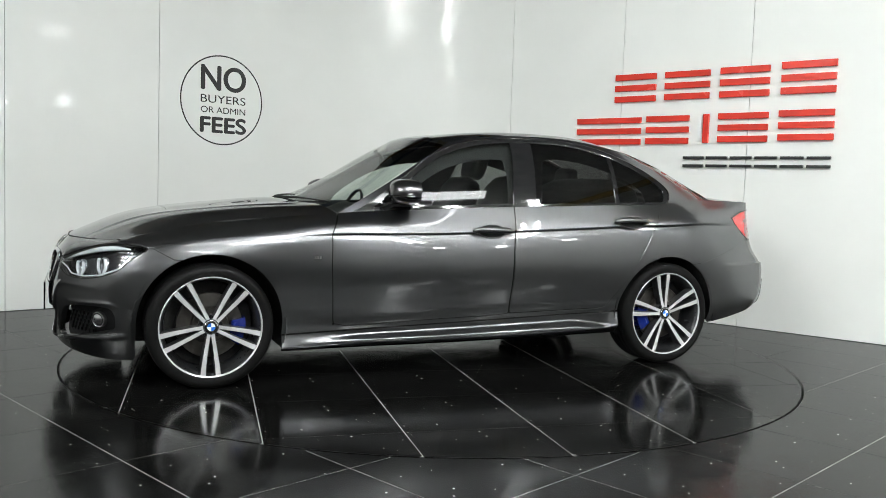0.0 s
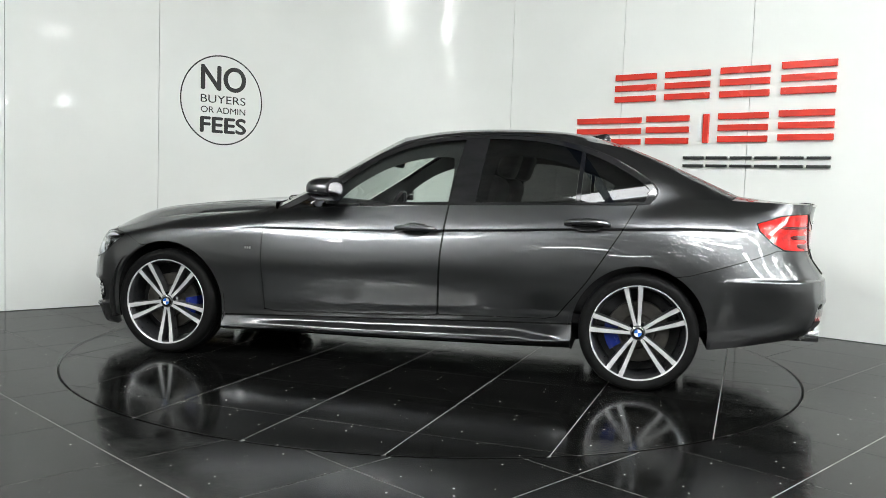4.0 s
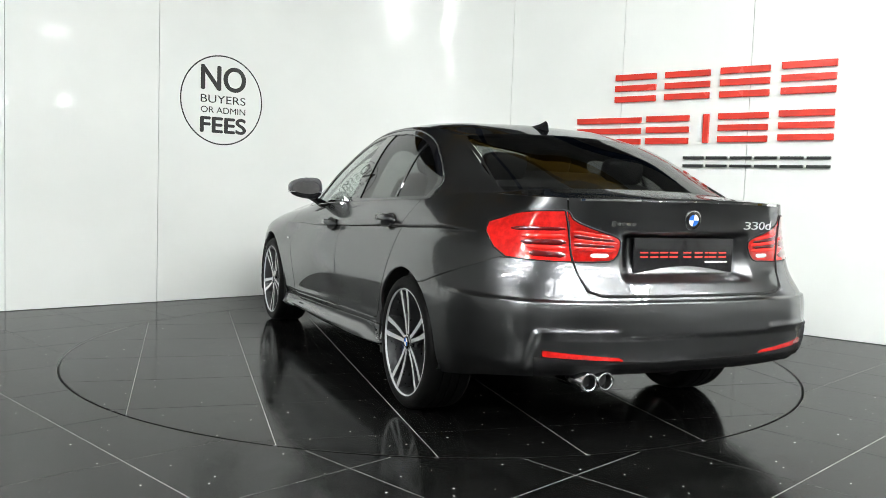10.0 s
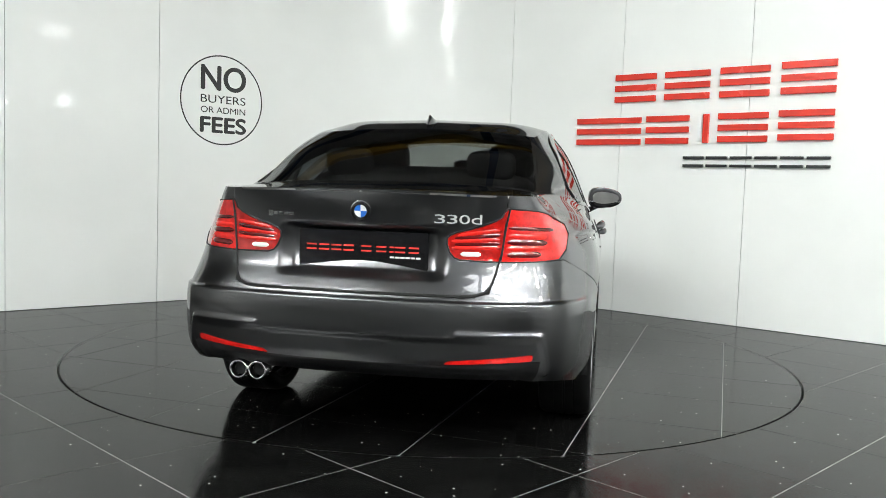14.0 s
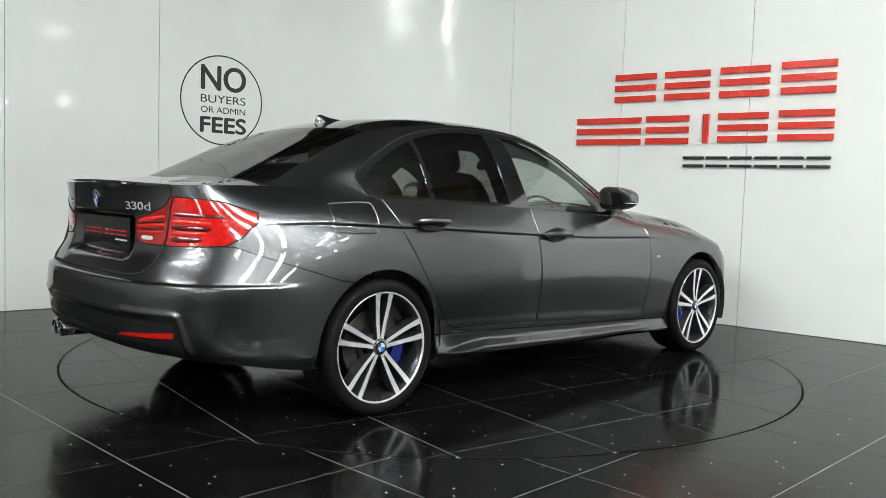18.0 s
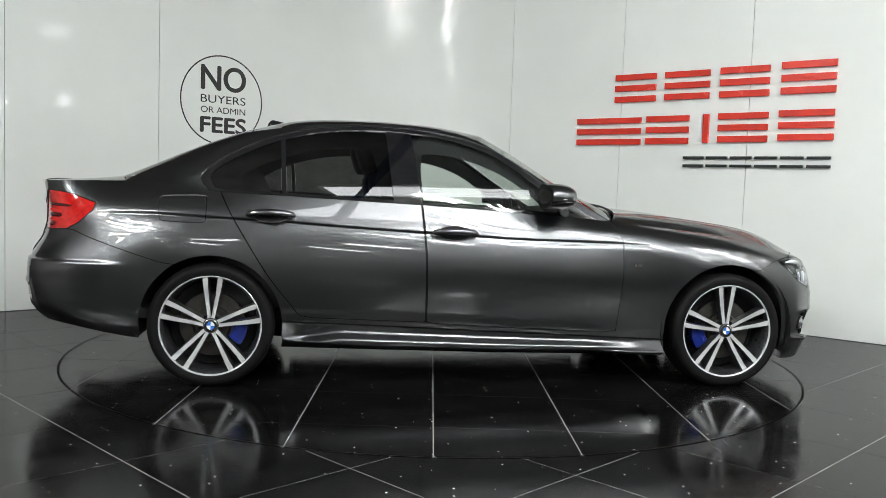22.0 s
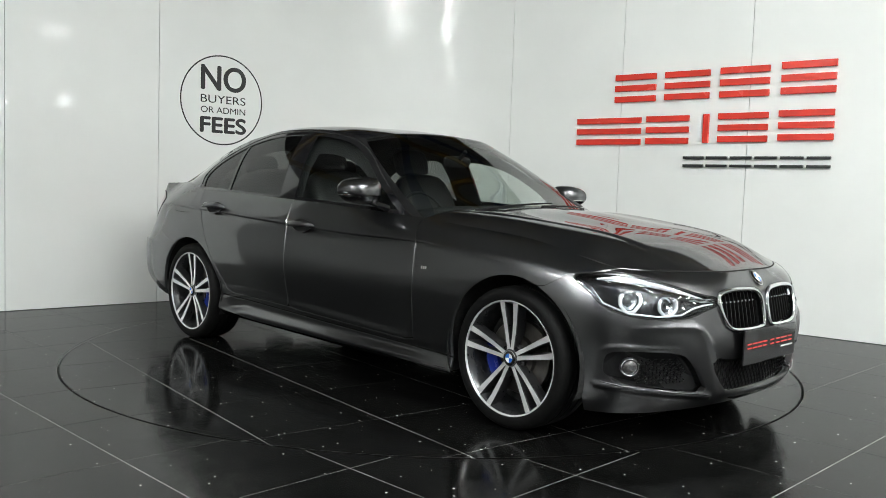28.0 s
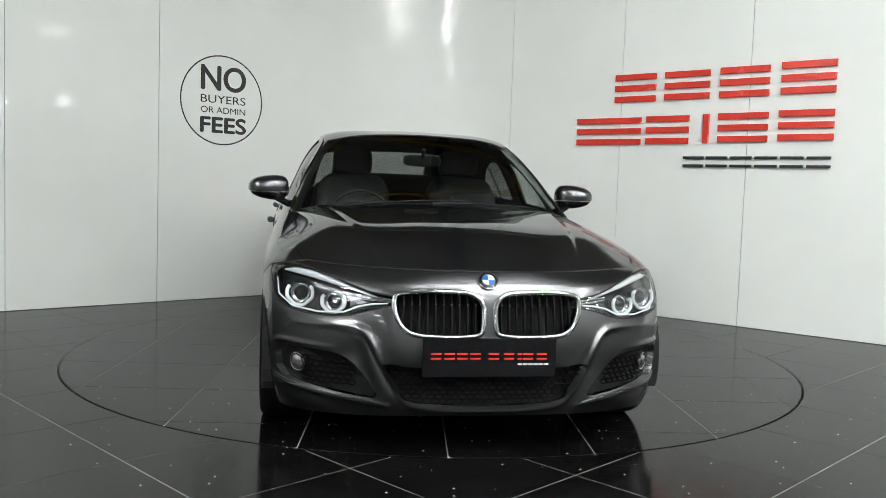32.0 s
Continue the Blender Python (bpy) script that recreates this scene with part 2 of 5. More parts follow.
for i in range(-5, 5):
    for j in range(-5, 5):
        u, v = (i + 0.5) * 0.604, (j + 0.5) * 0.604
        cx, cy = math.cos(rot) * u - math.sin(rot) * v, math.sin(rot) * u + math.cos(rot) * v
        poly = tile_outline(cx, cy, rot, 0.302 - 0.0021, True)
        if not poly:
            continue
        if len(poly) == 4:
            if full is None:
                full = tile_mesh(poly, TABLE_TILE)[0]
            me, cx, cy = full, cx, cy
        else:
            me, cx, cy = tile_mesh(poly, TABLE_TILE)
        ob = part("tile", me, turntable)
        ob.location = (cx, cy, -0.012)

# ---- lamps ----
def tube_lamp(x, y, z, length, rz, lit):
    """A ceiling batten: white tray with two lit tubes, hung on two rods."""
    e = tagged(new("ceiling_lamp"), "white twin-tube batten lamp hung from the ceiling, lit", "lamp", group="hall lamps")
    e.matrix_world = pose(x, y, z, 0, 0, rz)
    bm = bmesh.new()
    bm_box(bm, 0, 0, 0.03, length, 0.36, 0.05, bevel=0.008)
    part("tray", from_bm("tray", bm, FIXTURE), e)
    for dy in (-0.12, 0.12):
        bm = bmesh.new()
        bmesh.ops.create_cone(bm, segments=12, radius1=0.024, radius2=0.024, depth=length * 0.97, cap_ends=True, matrix=pose(0, dy, -0.022, 0, 90, 0))
        part("tube", from_bm("tube", bm, lit, 40), e)
    for sx in (-0.35, 0.35):
        bm = bmesh.new()
        bmesh.ops.create_cone(bm, segments=8, radius1=0.006, radius2=0.006, depth=6.15 - z, cap_ends=True, matrix=pose(sx * length, 0, 0.05 + (6.15 - z) / 2, 0, 0, 0))
        part("rod", from_bm("rod", bm, FIXTURE), e)
    return e


# rows of twin tubes that run along the right-hand wall's direction
for i in range(-6, 5):
    for j in range(-3, 4):
        x, y = 2.2 + 1.75 * i + 1.6 * j, -6.9 + 1.45 * i - 1.6 * j
        if -12.5 < y < -3.9 and (0.9 < x < 10.0 or -7.6 < x < -3.2):
            tube_lamp(x, y, 5.45, 1.5, -45, LAMP)
tube_lamp(2.15, -5.0, 5.45, 1.3, -20, LAMP)
for x, y in ((7.3, -5.3), (-4.6, -8.0), (-5.4, -7.2), (-6.2, -8.6)):
    tube_lamp(x, y, 4.1, 1.2, -45, LAMP_FAR)


def flood_lamp(x, y, z):
    """A square flood lamp on a three-legged stand, turned to the car."""
    e = tagged(new("flood_lamp"), "square lit flood lamp on a black three-legged stand", "flood lamp", group="flood lamps")
    e.matrix_world = pose(x, y, 0, 0, 0, math.degrees(math.atan2(1.5 - y, -x)))
    solid_rods = [((0, 0, .25), (0, 0, z - .12), "pole", .016)]
    solid_rods += [((0, 0, .75), (.5 * math.cos(k), .5 * math.sin(k), .012), "leg", .011) for k in (0.5, 2.6, 4.7)]
    for p, q, nm, r in solid_rods:
        p, q = Vector(p), Vector(q)
        bm = bmesh.new()
        bmesh.ops.create_cone(bm, segments=10, radius1=r, radius2=r, depth=(q - p).length, cap_ends=True,
                              matrix=Matrix.Translation((p + q) / 2) @ (q - p).to_track_quat("Z", "Y").to_matrix().to_4x4())
        part(nm, from_bm(nm, bm, FLOOD_BLACK, 40), e)
    bm = bmesh.new()
    bm_box(bm, 0, 0, 0, .09, .24, .24, bevel=.012)
    head = part("head", from_bm("head", bm, FLOOD_BLACK), e, "", pose(0, 0, z, 0, 8, 0))
    bm = bmesh.new()
    bm_box(bm, .047, 0, 0, .006, .19, .19)
    part("diffuser", from_bm("diffuser", bm, LAMP_FAR), head)


for x, y, z in ((6.35, -4.5, 2.55), (6.5, -5.9, 2.55), (5.5, -6.4, 2.62), (-4.5, -6.2, 2.62)):
    flood_lamp(x, y, z)
for y in (-16.0, -21.0):
    for x in (-4.2, -0.6, 3.0):
        tube_lamp(x, y, 4.4, 1.5, 0, LAMP_FAR)
# a rooflight strip under the grey ceiling
rooflight = tagged(new("rooflight"), "long white translucent rooflight strip in the grey ceiling", "rooflight")
rooflight.matrix_world = pose(2.0, -4.98, 6.02, 0, 0, 27)
bm = bmesh.new()
for cx, cy, sx, sy in ((0, .55, 4.9, .1), (0, -.55, 4.9, .1), (2.4, 0, .1, 1.0), (-2.4, 0, .1, 1.0)):
    bm_box(bm, cx, cy, .08, sx, sy, .2)
part("frame", from_bm("frame", bm, FIXTURE), rooflight)
bm = bmesh.new()
bm_box(bm, 0, 0, .06, 4.70, 1.0, .02)
part("sheet", from_bm("sheet", bm, ROOFLIGHT), rooflight)
for x, y, rz, length, mat, nm in ((-7.4, -5.0, 90, 36.0, STEEL_Y, "yellow"), (0.6, -5.0, 90, 36.0, STEEL_B, "blue"), (7.4, -5.0, 90, 36.0, STEEL_Y, "yellow"),
                                  (0, 3.6, 4, 24.0, STEEL_Y, "yellow"), (0, 5.4, 4, 24.0, STEEL_B, "blue"), (0, 7.6, 4, 24.0, STEEL_Y, "yellow")):
    b = tagged(new("roof_beam"), nm + " painted steel roof beam under the grey ceiling", "beam", group="roof beams")
    b.matrix_world = pose(x, y, 0, 0, 0, rz)
    drop = 0.32 if rz == 4 else 0.0
    for nm2, zz, w in (("flange", 5.90, 0.2), ("web", 6.045, 0.02), ("flange", 6.19, 0.2)):
        bm = bmesh.new()
        bm_box(bm, 0, 0, zz - drop, length, w, 0.02 if nm2 == "flange" else 0.28)
        part(nm2, from_bm(nm2, bm, mat), b)

# ---- the car: x forward, y to its left, z up, origin on the ground between the axles ----
def paint_mat():
    """Grey metallic paint: a soft lobe from the flakes over dark pigment, under a clear gloss coat."""
    m, nt, b = node_mat("grey_metallic_paint")
    setp(b, color=(0.025, 0.0255, 0.027), rough=0.5, spec=0.0)
    flake, coat_gl, fr, body_mix, mix = (nt.nodes.new("ShaderNode" + k) for k in ("BsdfGlossy", "BsdfGlossy", "Fresnel", "MixShader", "MixShader"))
    flake.distribution = "BECKMANN"
    coat_gl.inputs["Roughness"].default_value = 0.015
    coat_gl.inputs["Color"].default_value = (1, 1, 1, 1)
    fr.inputs["IOR"].default_value = 1.58
    body_mix.inputs[0].default_value = 0.85
    nt.links.new(ramp(nt, noise_node(nt, 900.0, 2), [(0.35, (0.108, 0.109, 0.114)), (0.65, (0.148, 0.150, 0.156))]), flake.inputs["Color"])
    nt.links.new(ramp(nt, noise_node(nt, 2.0, 4), [(0.3, 0.335), (0.7, 0.355)]), flake.inputs["Roughness"])
    nt.links.new(b.outputs[0], body_mix.inputs[1])
    nt.links.new(flake.outputs[0], body_mix.inputs[2])
    nt.links.new(fr.outputs[0], mix.inputs[0])
    nt.links.new(body_mix.outputs[0], mix.inputs[1])
    nt.links.new(coat_gl.outputs[0], mix.inputs[2])
    nt.links.new(mix.outputs[0], nt.nodes["Material Output"].inputs["Surface"])
    return m


def glass_mat(name, tint, rough=0.0):
    """Thin car glass: a tinted see-through sheet under a clear gloss."""
    m, nt, b = node_mat(name)
    out = nt.nodes["Material Output"]
    tr, gl, mix, fr, pw, ad = (nt.nodes.new("ShaderNode" + k) for k in ("BsdfTransparent", "BsdfGlossy", "MixShader", "LayerWeight", "Math", "Math"))
    tr.inputs["Color"].default_value = (*tint, 1)
    gl.inputs["Roughness"].default_value = 0.01
    pw.operation, ad.operation = "POWER", "MULTIPLY_ADD"
    pw.inputs[1].default_value, ad.inputs[1].default_value, ad.inputs[2].default_value = 5.0, 0.9, 0.085
    nt.links.new(fr.outputs["Facing"], pw.inputs[0])
    nt.links.new(pw.outputs[0], ad.inputs[0])
    nt.links.new(ad.outputs[0], mix.inputs[0])
    nt.links.new(tr.outputs[0], mix.inputs[1])
    nt.links.new(gl.outputs[0], mix.inputs[2])
    nt.links.new(mix.outputs[0], out.inputs["Surface"])
    return m


PAINT = paint_mat()
GLOSS_BLACK = plain("gloss_black_trim", (0.008, 0.008, 0.009), 0.08, coat=0.5)
MATT_BLACK = plain("matt_black_plastic", (0.009, 0.009, 0.0095), 0.6, 0.2, 90, spec=0.2)
SHELL = plain("dark_underbody", (0.006, 0.006, 0.006), 0.9)
GLASS = glass_mat("clear_glass", (0.79, 0.84, 0.81))
TINTED = glass_mat("dark_tinted_glass", (0.23, 0.235, 0.23))
REAR_TINT = glass_mat("rear_tinted_glass", (0.30, 0.305, 0.30))
SCREEN = glass_mat("windscreen_glass", (0.70, 0.75, 0.72))
LENS = glass_mat("clear_lens", (0.92, 0.94, 0.95))
CHROME = plain("chrome", (0.75, 0.76, 0.77), 0.07, metal=1.0)
SATIN = plain("satin_silver", (0.6, 0.6, 0.61), 0.25, metal=1.0)


def spline(knots, pts):
    """Natural cubic through pts (n, d) at knots; returns a function of the knot value."""
    k, p = np.asarray(knots, float), np.asarray(pts, float)
    n, h = len(k), np.diff(np.asarray(knots, float))
    a, r = np.eye(n), np.zeros_like(p)
    for i in range(1, n - 1):
        a[i, i - 1:i + 2] = h[i - 1], 2 * (h[i - 1] + h[i]), h[i]
        r[i] = 6 * ((p[i + 1] - p[i]) / h[i] - (p[i] - p[i - 1]) / h[i - 1])
    s = np.linalg.solve(a, r)

    def at(q):
        q = np.asarray(q, float)
        i = np.clip(np.searchsorted(k, q) - 1, 0, n - 2)
        l, u, w = (k[i + 1] - q)[:, None], (q - k[i])[:, None], h[i][:, None]
        return (s[i] * l ** 3 + s[i + 1] * u ** 3) / (6 * w) + (p[i] / w - s[i] * w / 6) * l + (p[i + 1] / w - s[i + 1] * w / 6) * u
    return at


def chords(net, axis):
    """Knots along an axis of a net (rows, columns, 3): the mean way from point to point."""
    d = np.linalg.norm(np.diff(net, axis=axis), axis=2).mean(axis=1 - axis)
    return np.concatenate([[0], np.cumsum(np.maximum(d, 1e-3))])


FLIP_Y = np.array([1.0, -1.0, 1.0])


def table(net, nu, nv):
    """A dense table (nv, nu, 3) of the smooth surface through a net (rows, columns, 3); its last row is the car's middle line."""
    net = np.asarray(net, float)
    ku, kv = chords(net, 1), chords(net, 0)
    us, vs = np.linspace(0, ku[-1], nu), np.linspace(0, kv[-1], nv)
    net = np.concatenate([net, net[-2:-4:-1] * FLIP_Y])
    kv = np.concatenate([kv, 2 * kv[-1] - kv[-2:-4:-1]])
    rows = np.stack([spline(ku, r)(us) for r in net])
    return np.stack([spline(kv, rows[:, i])(vs) for i in range(nu)], 1)


def table_normals(p, flip):
    du, dv = np.gradient(p, axis=1), np.gradient(p, axis=0)
    n = np.cross(du, dv)
    l = np.linalg.norm(n, axis=2, keepdims=True)
    n = n / np.maximum(l, 1e-12)
    return -n if flip else n


def shape_distance(pts, poly):
    """Signed distance of plane points to a closed outline, below zero inside."""
    poly = np.asarray(poly, float)
    d, inside = np.full(len(pts), 1e9), np.zeros(len(pts), bool)
    for a, b in zip(poly, np.roll(poly, -1, 0)):
        e, w = b - a, pts - a
        t = np.clip((w @ e) / max(e @ e, 1e-12), 0, 1)
        d = np.minimum(d, np.linalg.norm(w - t[:, None] * e, axis=1))
        c = (a[1] > pts[:, 1]) != (b[1] > pts[:, 1])
        with np.errstate(divide="ignore", invalid="ignore"):
            inside ^= c & (pts[:, 0] < (b[0] - a[0]) * (pts[:, 1] - a[1]) / (b[1] - a[1]) + a[0])
    return np.where(inside, -d, d)


def rounded(poly, times=2, keep=0.25):
    """An outline with its corners cut round."""
    p = [np.asarray(q, float) for q in poly]
    for _ in range(times):
        out = []
        for a, b in zip(p, p[1:] + p[:1]):
            out += [a + (b - a) * keep, b + (a - b) * keep]
        p = out
    return p


class Skin:
    """A dense surface cut into panels along outlines."""

    def __init__(self, tab, flip=False, way=None):
        nv, nu = tab.shape[:2]
        self.p = [tuple(q) for q in tab.reshape(-1, 3)]
        self.n = [tuple(q) for q in table_normals(tab, flip).reshape(-1, 3)]
        s = np.zeros((nv, nu)) if way is None else np.broadcast_to(way, (nv, nu))
        self.s = list(s.ravel())
        idx = np.arange(nv * nu).reshape(nv, nu)
        q = np.stack([idx[:-1, :-1], idx[:-1, 1:], idx[1:, 1:], idx[1:, :-1]], -1).reshape(-1, 4)
        if flip:
            q = q[:, ::-1]
        self.cells = [tuple(c) for c in q.tolist()]
        self.tag = [""] * len(self.cells)

    def plane(self, axes):
        p = np.column_stack([np.array(self.p), self.s])
        return p[:, ["xyzs".index(a) for a in axes]]

    def centres(self):
        p = np.column_stack([np.array(self.p), self.s])
        return np.array([p[list(c)].mean(0) for c in self.cells])

    def split(self, g, where=None):
        """Cut the cells along g = 0 (g: a value for each point)."""
        g = list(g)
        cells, tags, made = [], [], {}
        for c, t in zip(self.cells, self.tag):
            v = [g[i] for i in c]
            if min(v) >= 0 or max(v) <= 0 or (where is not None and not where[c[0]]):
                cells.append(c)
                tags.append(t)
                continue
            lo, hi = [], []
            for k, i in enumerate(c):
                j = c[(k + 1) % len(c)]
                (lo if g[i] < 0 else hi).append(i)
                if g[i] == 0:
                    lo.append(i)
                if (g[i] < 0) != (g[j] < 0) and g[i] != 0 and g[j] != 0:
                    key = (min(i, j), max(i, j))
                    if key not in made:
                        a, b = key
                        f = g[a] / (g[a] - g[b])
                        self.p.append(tuple(x + (y - x) * f for x, y in zip(self.p[a], self.p[b])))
                        m = np.array(self.n[a]) * (1 - f) + np.array(self.n[b]) * f
                        self.n.append(tuple(m / np.linalg.norm(m)))
                        self.s.append(self.s[a] + (self.s[b] - self.s[a]) * f)
                        g.append(0.0)
                        if where is not None:
                            where = np.append(where, True)
                        made[key] = len(self.p) - 1
                    lo.append(made[key])
                    hi.append(made[key])
            for poly in (lo, hi):
                if len(poly) > 2:
                    cells.append(tuple(poly))
                    tags.append(t)
        self.cells, self.tag = cells, tags

    def cut(self, name, poly, axes="xz", gap=0.004, only=None, over=("",), joint="-"):
        """Name the cells inside an outline, and drop a joint of the given width along it."""
        w = gap / 2
        for off in ((w, -w) if gap else (0.0,)):
            pts = self.plane(axes)
            where = None if only is None else np.array([only(p) for p in self.p])
            self.split(shape_distance(pts, poly) - off, where)
        c = self.centres()
        d = shape_distance(c[:, ["xyzs".index(a) for a in axes]], poly)
        for i in range(len(self.cells)):
            if self.tag[i] in over and (only is None or only(c[i])):
                if d[i] < -w:
                    self.tag[i] = name
                elif d[i] < w:
                    self.tag[i] = joint

    def drop(self, g_of):
        """Drop the cells where a function of the points is below zero."""
        self.split(g_of(np.array(self.p)))
        c = self.centres()
        for i, v in enumerate(g_of(c[:, :3])):
            if v < 0:
                self.tag[i] = "o"

    def names(self):
        return sorted(set(self.tag) - {"-", "o", "j"})

    def mesh(self, name, tags, mat, mirror=False, flange=0.008, push=0.0):
        tags = (tags,) if isinstance(tags, str) else tags
        cells = [c for c, t in zip(self.cells, self.tag) if t in tags]
        if not cells:
            return None
        key, verts, nors, faces = {}, [], [], []

        def vid(i):
            k = tuple(round(x, 5) for x in self.p[i])
            if k not in key:
                key[k] = len(verts)
                verts.append(tuple(a + b * push for a, b in zip(self.p[i], self.n[i])))
                nors.append(self.n[i])
            return key[k]

        for c in cells:
            f = []
            for i in c:
                v = vid(i)
                if v not in f:
                    f.append(v)
            if len(f) > 2:
                faces.append(f)
        if flange:
            seen = {}
            for f in faces:
                for a, b in zip(f, f[1:] + f[:1]):
                    seen[(a, b)] = 1
            low = {}

            def under(v):
                if v not in low:
                    low[v] = len(verts)
                    verts.append(tuple(a - b * flange for a, b in zip(verts[v], nors[v])))
                    nors.append(nors[v])
                return low[v]
            for a, b in [e for e in seen if (e[1], e[0]) not in seen]:
                if math.dist(verts[a], verts[b]) < 0.05:
                    faces.append([b, a, under(a), under(b)])
        if mirror:
            verts = [(x, -y, z) for x, y, z in verts]
            nors = [(x, -y, z) for x, y, z in nors]
            faces = [f[::-1] for f in faces]
        me = mesh_of(name, verts, faces, mat, True)
        me.normals_split_custom_set_from_vertices(nors)
        return me


# ---- stations round the half body, from the middle of the nose to the middle of the tail:
# place (x, y), outward way (x, y), heights of the nine body lines, and how far each lies inside the outline
STATIONS = [
    (2.185, 0.00, 1.00, 0.00, (.175, .230, .34, .43, .50, .58, .66, .70, .737), (.05, .02, .005, 0, .010, .025, .045, .070, .105)),
    (2.175, 0.22, 0.99, 0.10, (.173, .230, .34, .43, .50, .58, .66, .70, .737), (.05, .02, .005, 0, .010, .025, .045, .070, .105)),
    (2.138, 0.43, 0.95, 0.31, (.165, .228, .34, .43, .51, .59, .665, .705, .739), (.06, .03, .010, 0, .005, .020, .045, .075, .125)),
    (2.048, 0.63, 0.80, 0.60, (.157, .225, .34, .44, .52, .60, .67, .71, .742), (.06, .03, .010, 0, .005, .020, .045, .075, .130)),
    (1.895, 0.800, 0.50, 0.866, (.152, .220, .34, .45, .54, .62, .69, .725, .752), (.05, .025, .008, 0, 0, .014, .040, .066, .118)),
    (1.660, 0.876, 0.14, 0.99, (.155, .225, .35, .47, .57, .66, .735, .77, .80), (.05, .03, .010, 0, 0, .008, .037, .078, .133)),
    (1.405, 0.893, 0.03, 1.0, (.170, .240, .36, .49, .60, .70, .775, .815, .845), (.06, .03, .015, .004, 0, .008, .042, .090, .162)),
    (1.080, 0.892, 0.0, 1.0, (.172, .200, .255, .49, .61, .72, .79, .84, .877), (.06, .014, .026, .010, .000, .006, .026, .068, .147)),
    (0.740, 0.890, 0.0, 1.0, (.175, .203, .262, .49, .62, .735, .80, .85, .908), (.07, .015, .032, .010, .000, .008, .018, .044, .120)),
    (0.200, 0.896, 0.0, 1.0, (.180, .208, .274, .49, .62, .745, .808, .858, .942), (.07, .017, .038, .012, .000, .010, .021, .042, .088)),
    (-0.30, 0.898, 0.0, 1.0, (.188, .216, .288, .49, .63, .76, .828, .878, .967), (.07, .017, .039, .012, .000, .010, .021, .041, .083)),
    (-0.80, 0.899, 0.0, 1.0, (.198, .230, .305, .49, .635, .775, .852, .902, .985), (.07, .019, .039, .012, .000, .010, .021, .040, .079)),
    (-1.08, 0.900, 0.0, 1.0, (.205, .26, .345, .49, .64, .785, .868, .918, .996), (.07, .022, .038, .012, .000, .009, .022, .042, .082)),
    (-1.405, 0.905, -0.03, 1.0, (.220, .30, .40, .51, .65, .79, .880, .935, 1.008), (.06, .03, .015, .005, 0, .010, .028, .056, .108)),
    (-1.72, 0.897, -0.07, 0.997, (.243, .31, .42, .53, .65, .80, .895, .96, 1.045), (.05, .02, .005, 0, 0, .014, .046, .092, .185)),
    (-1.90, 0.883, -0.13, 0.991, (.266, .33, .43, .53, .635, .79, .892, .964, 1.047), (.05, .02, .005, 0, .006, .036, .070, .122, .220)),
    (-2.08, 0.850, -0.28, 0.96, (.297, .35, .435, .535, .632, .77, .885, .968, 1.043), (.05, .02, .005, 0, .012, .056, .092, .138, .215)),
    (-2.275, 0.762, -0.66, 0.75, (.322, .365, .44, .53, .632, .735, .86, .96, 1.038), (.06, .025, .005, 0, .020, .076, .108, .125, .150)),
    (-2.398, 0.555, -0.905, 0.425, (.325, .365, .44, .53, .632, .72, .81, .93, 1.036), (.08, .03, .005, 0, .020, .070, .100, .100, .092)),
    (-2.440, 0.28, -0.985, 0.16, (.320, .36, .44, .53, .632, .71, .81, .93, 1.040), (.09, .03, .005, 0, .018, .062, .094, .088, .066)),
    (-2.450, 0.00, -1.0, 0.0, (.320, .36, .44, .53, .632, .71, .81, .93, 1.042), (.09, .03, .005, 0, .018, .058, .092, .088, .062)),
]
BODY = np.array([[(x - nx * i, y - ny * i, z) for z, i in zip(zs, ins)] for x, y, nx, ny, zs, ins in STATIONS]).transpose(1, 0, 2)
EDGE = BODY[8]          # hood edge, belt, boot edge
# pillar lines above the belt, from the screen edge to the back-glass edge (stations 8 to 15)
UP1 = [(.42, .70, 1.09), (.07, .742, 1.115), (-.34, .752, 1.125), (-.80, .757, 1.13), (-1.04, .757, 1.13), (-1.31, .745, 1.135), (-1.58, .664, 1.142), (-1.70, .614, 1.140)]
UP2 = [(.15, .62, 1.255), (-.10, .652, 1.275), (-.40, .667, 1.29), (-.76, .672, 1.29), (-.97, .668, 1.285), (-1.18, .652, 1.27), (-1.39, .620, 1.250), (-1.49, .590, 1.243)]
UP3 = [(.01, .565, 1.335), (-.22, .572, 1.38), (-.46, .577, 1.397), (-.70, .577, 1.398), (-.86, .573, 1.39), (-1.03, .565, 1.368), (-1.19, .566, 1.342), (-1.27, .558, 1.328)]

KU = chords(BODY, 1)
NV, NB = 110, 60
us = np.concatenate([np.linspace(0, 1.1, 150)[:-1], np.linspace(1.1, KU[-1] - 1.1, 231)[:-1], np.linspace(KU[-1] - 1.1, KU[-1], 140)])
NU = len(us)
BODY_X = np.concatenate([BODY[:, 2:0:-1] * FLIP_Y, BODY, BODY[:, -2:-4:-1] * FLIP_Y], 1)
KU_X = np.concatenate([-KU[2:0:-1], KU, 2 * KU[-1] - KU[-2:-4:-1]])
rows = np.stack([spline(KU_X, r)(us) for r in BODY_X])
ups = np.stack([spline(KU[8:16], np.array(r))(us) for r in (UP1, UP2, UP3)])
kv = np.array([0, .06, .15, .26, .37, .48, .56, .62, .72])
kb = np.concatenate([kv, [.88, 1.05, 1.18]])
V_LOW = np.unique(np.concatenate([np.linspace(a, b, max(2, int(round((b - a) / kv[-1] * NV)) + 1)) for a, b in zip(kv, kv[1:])] + [[.552, .556]]))
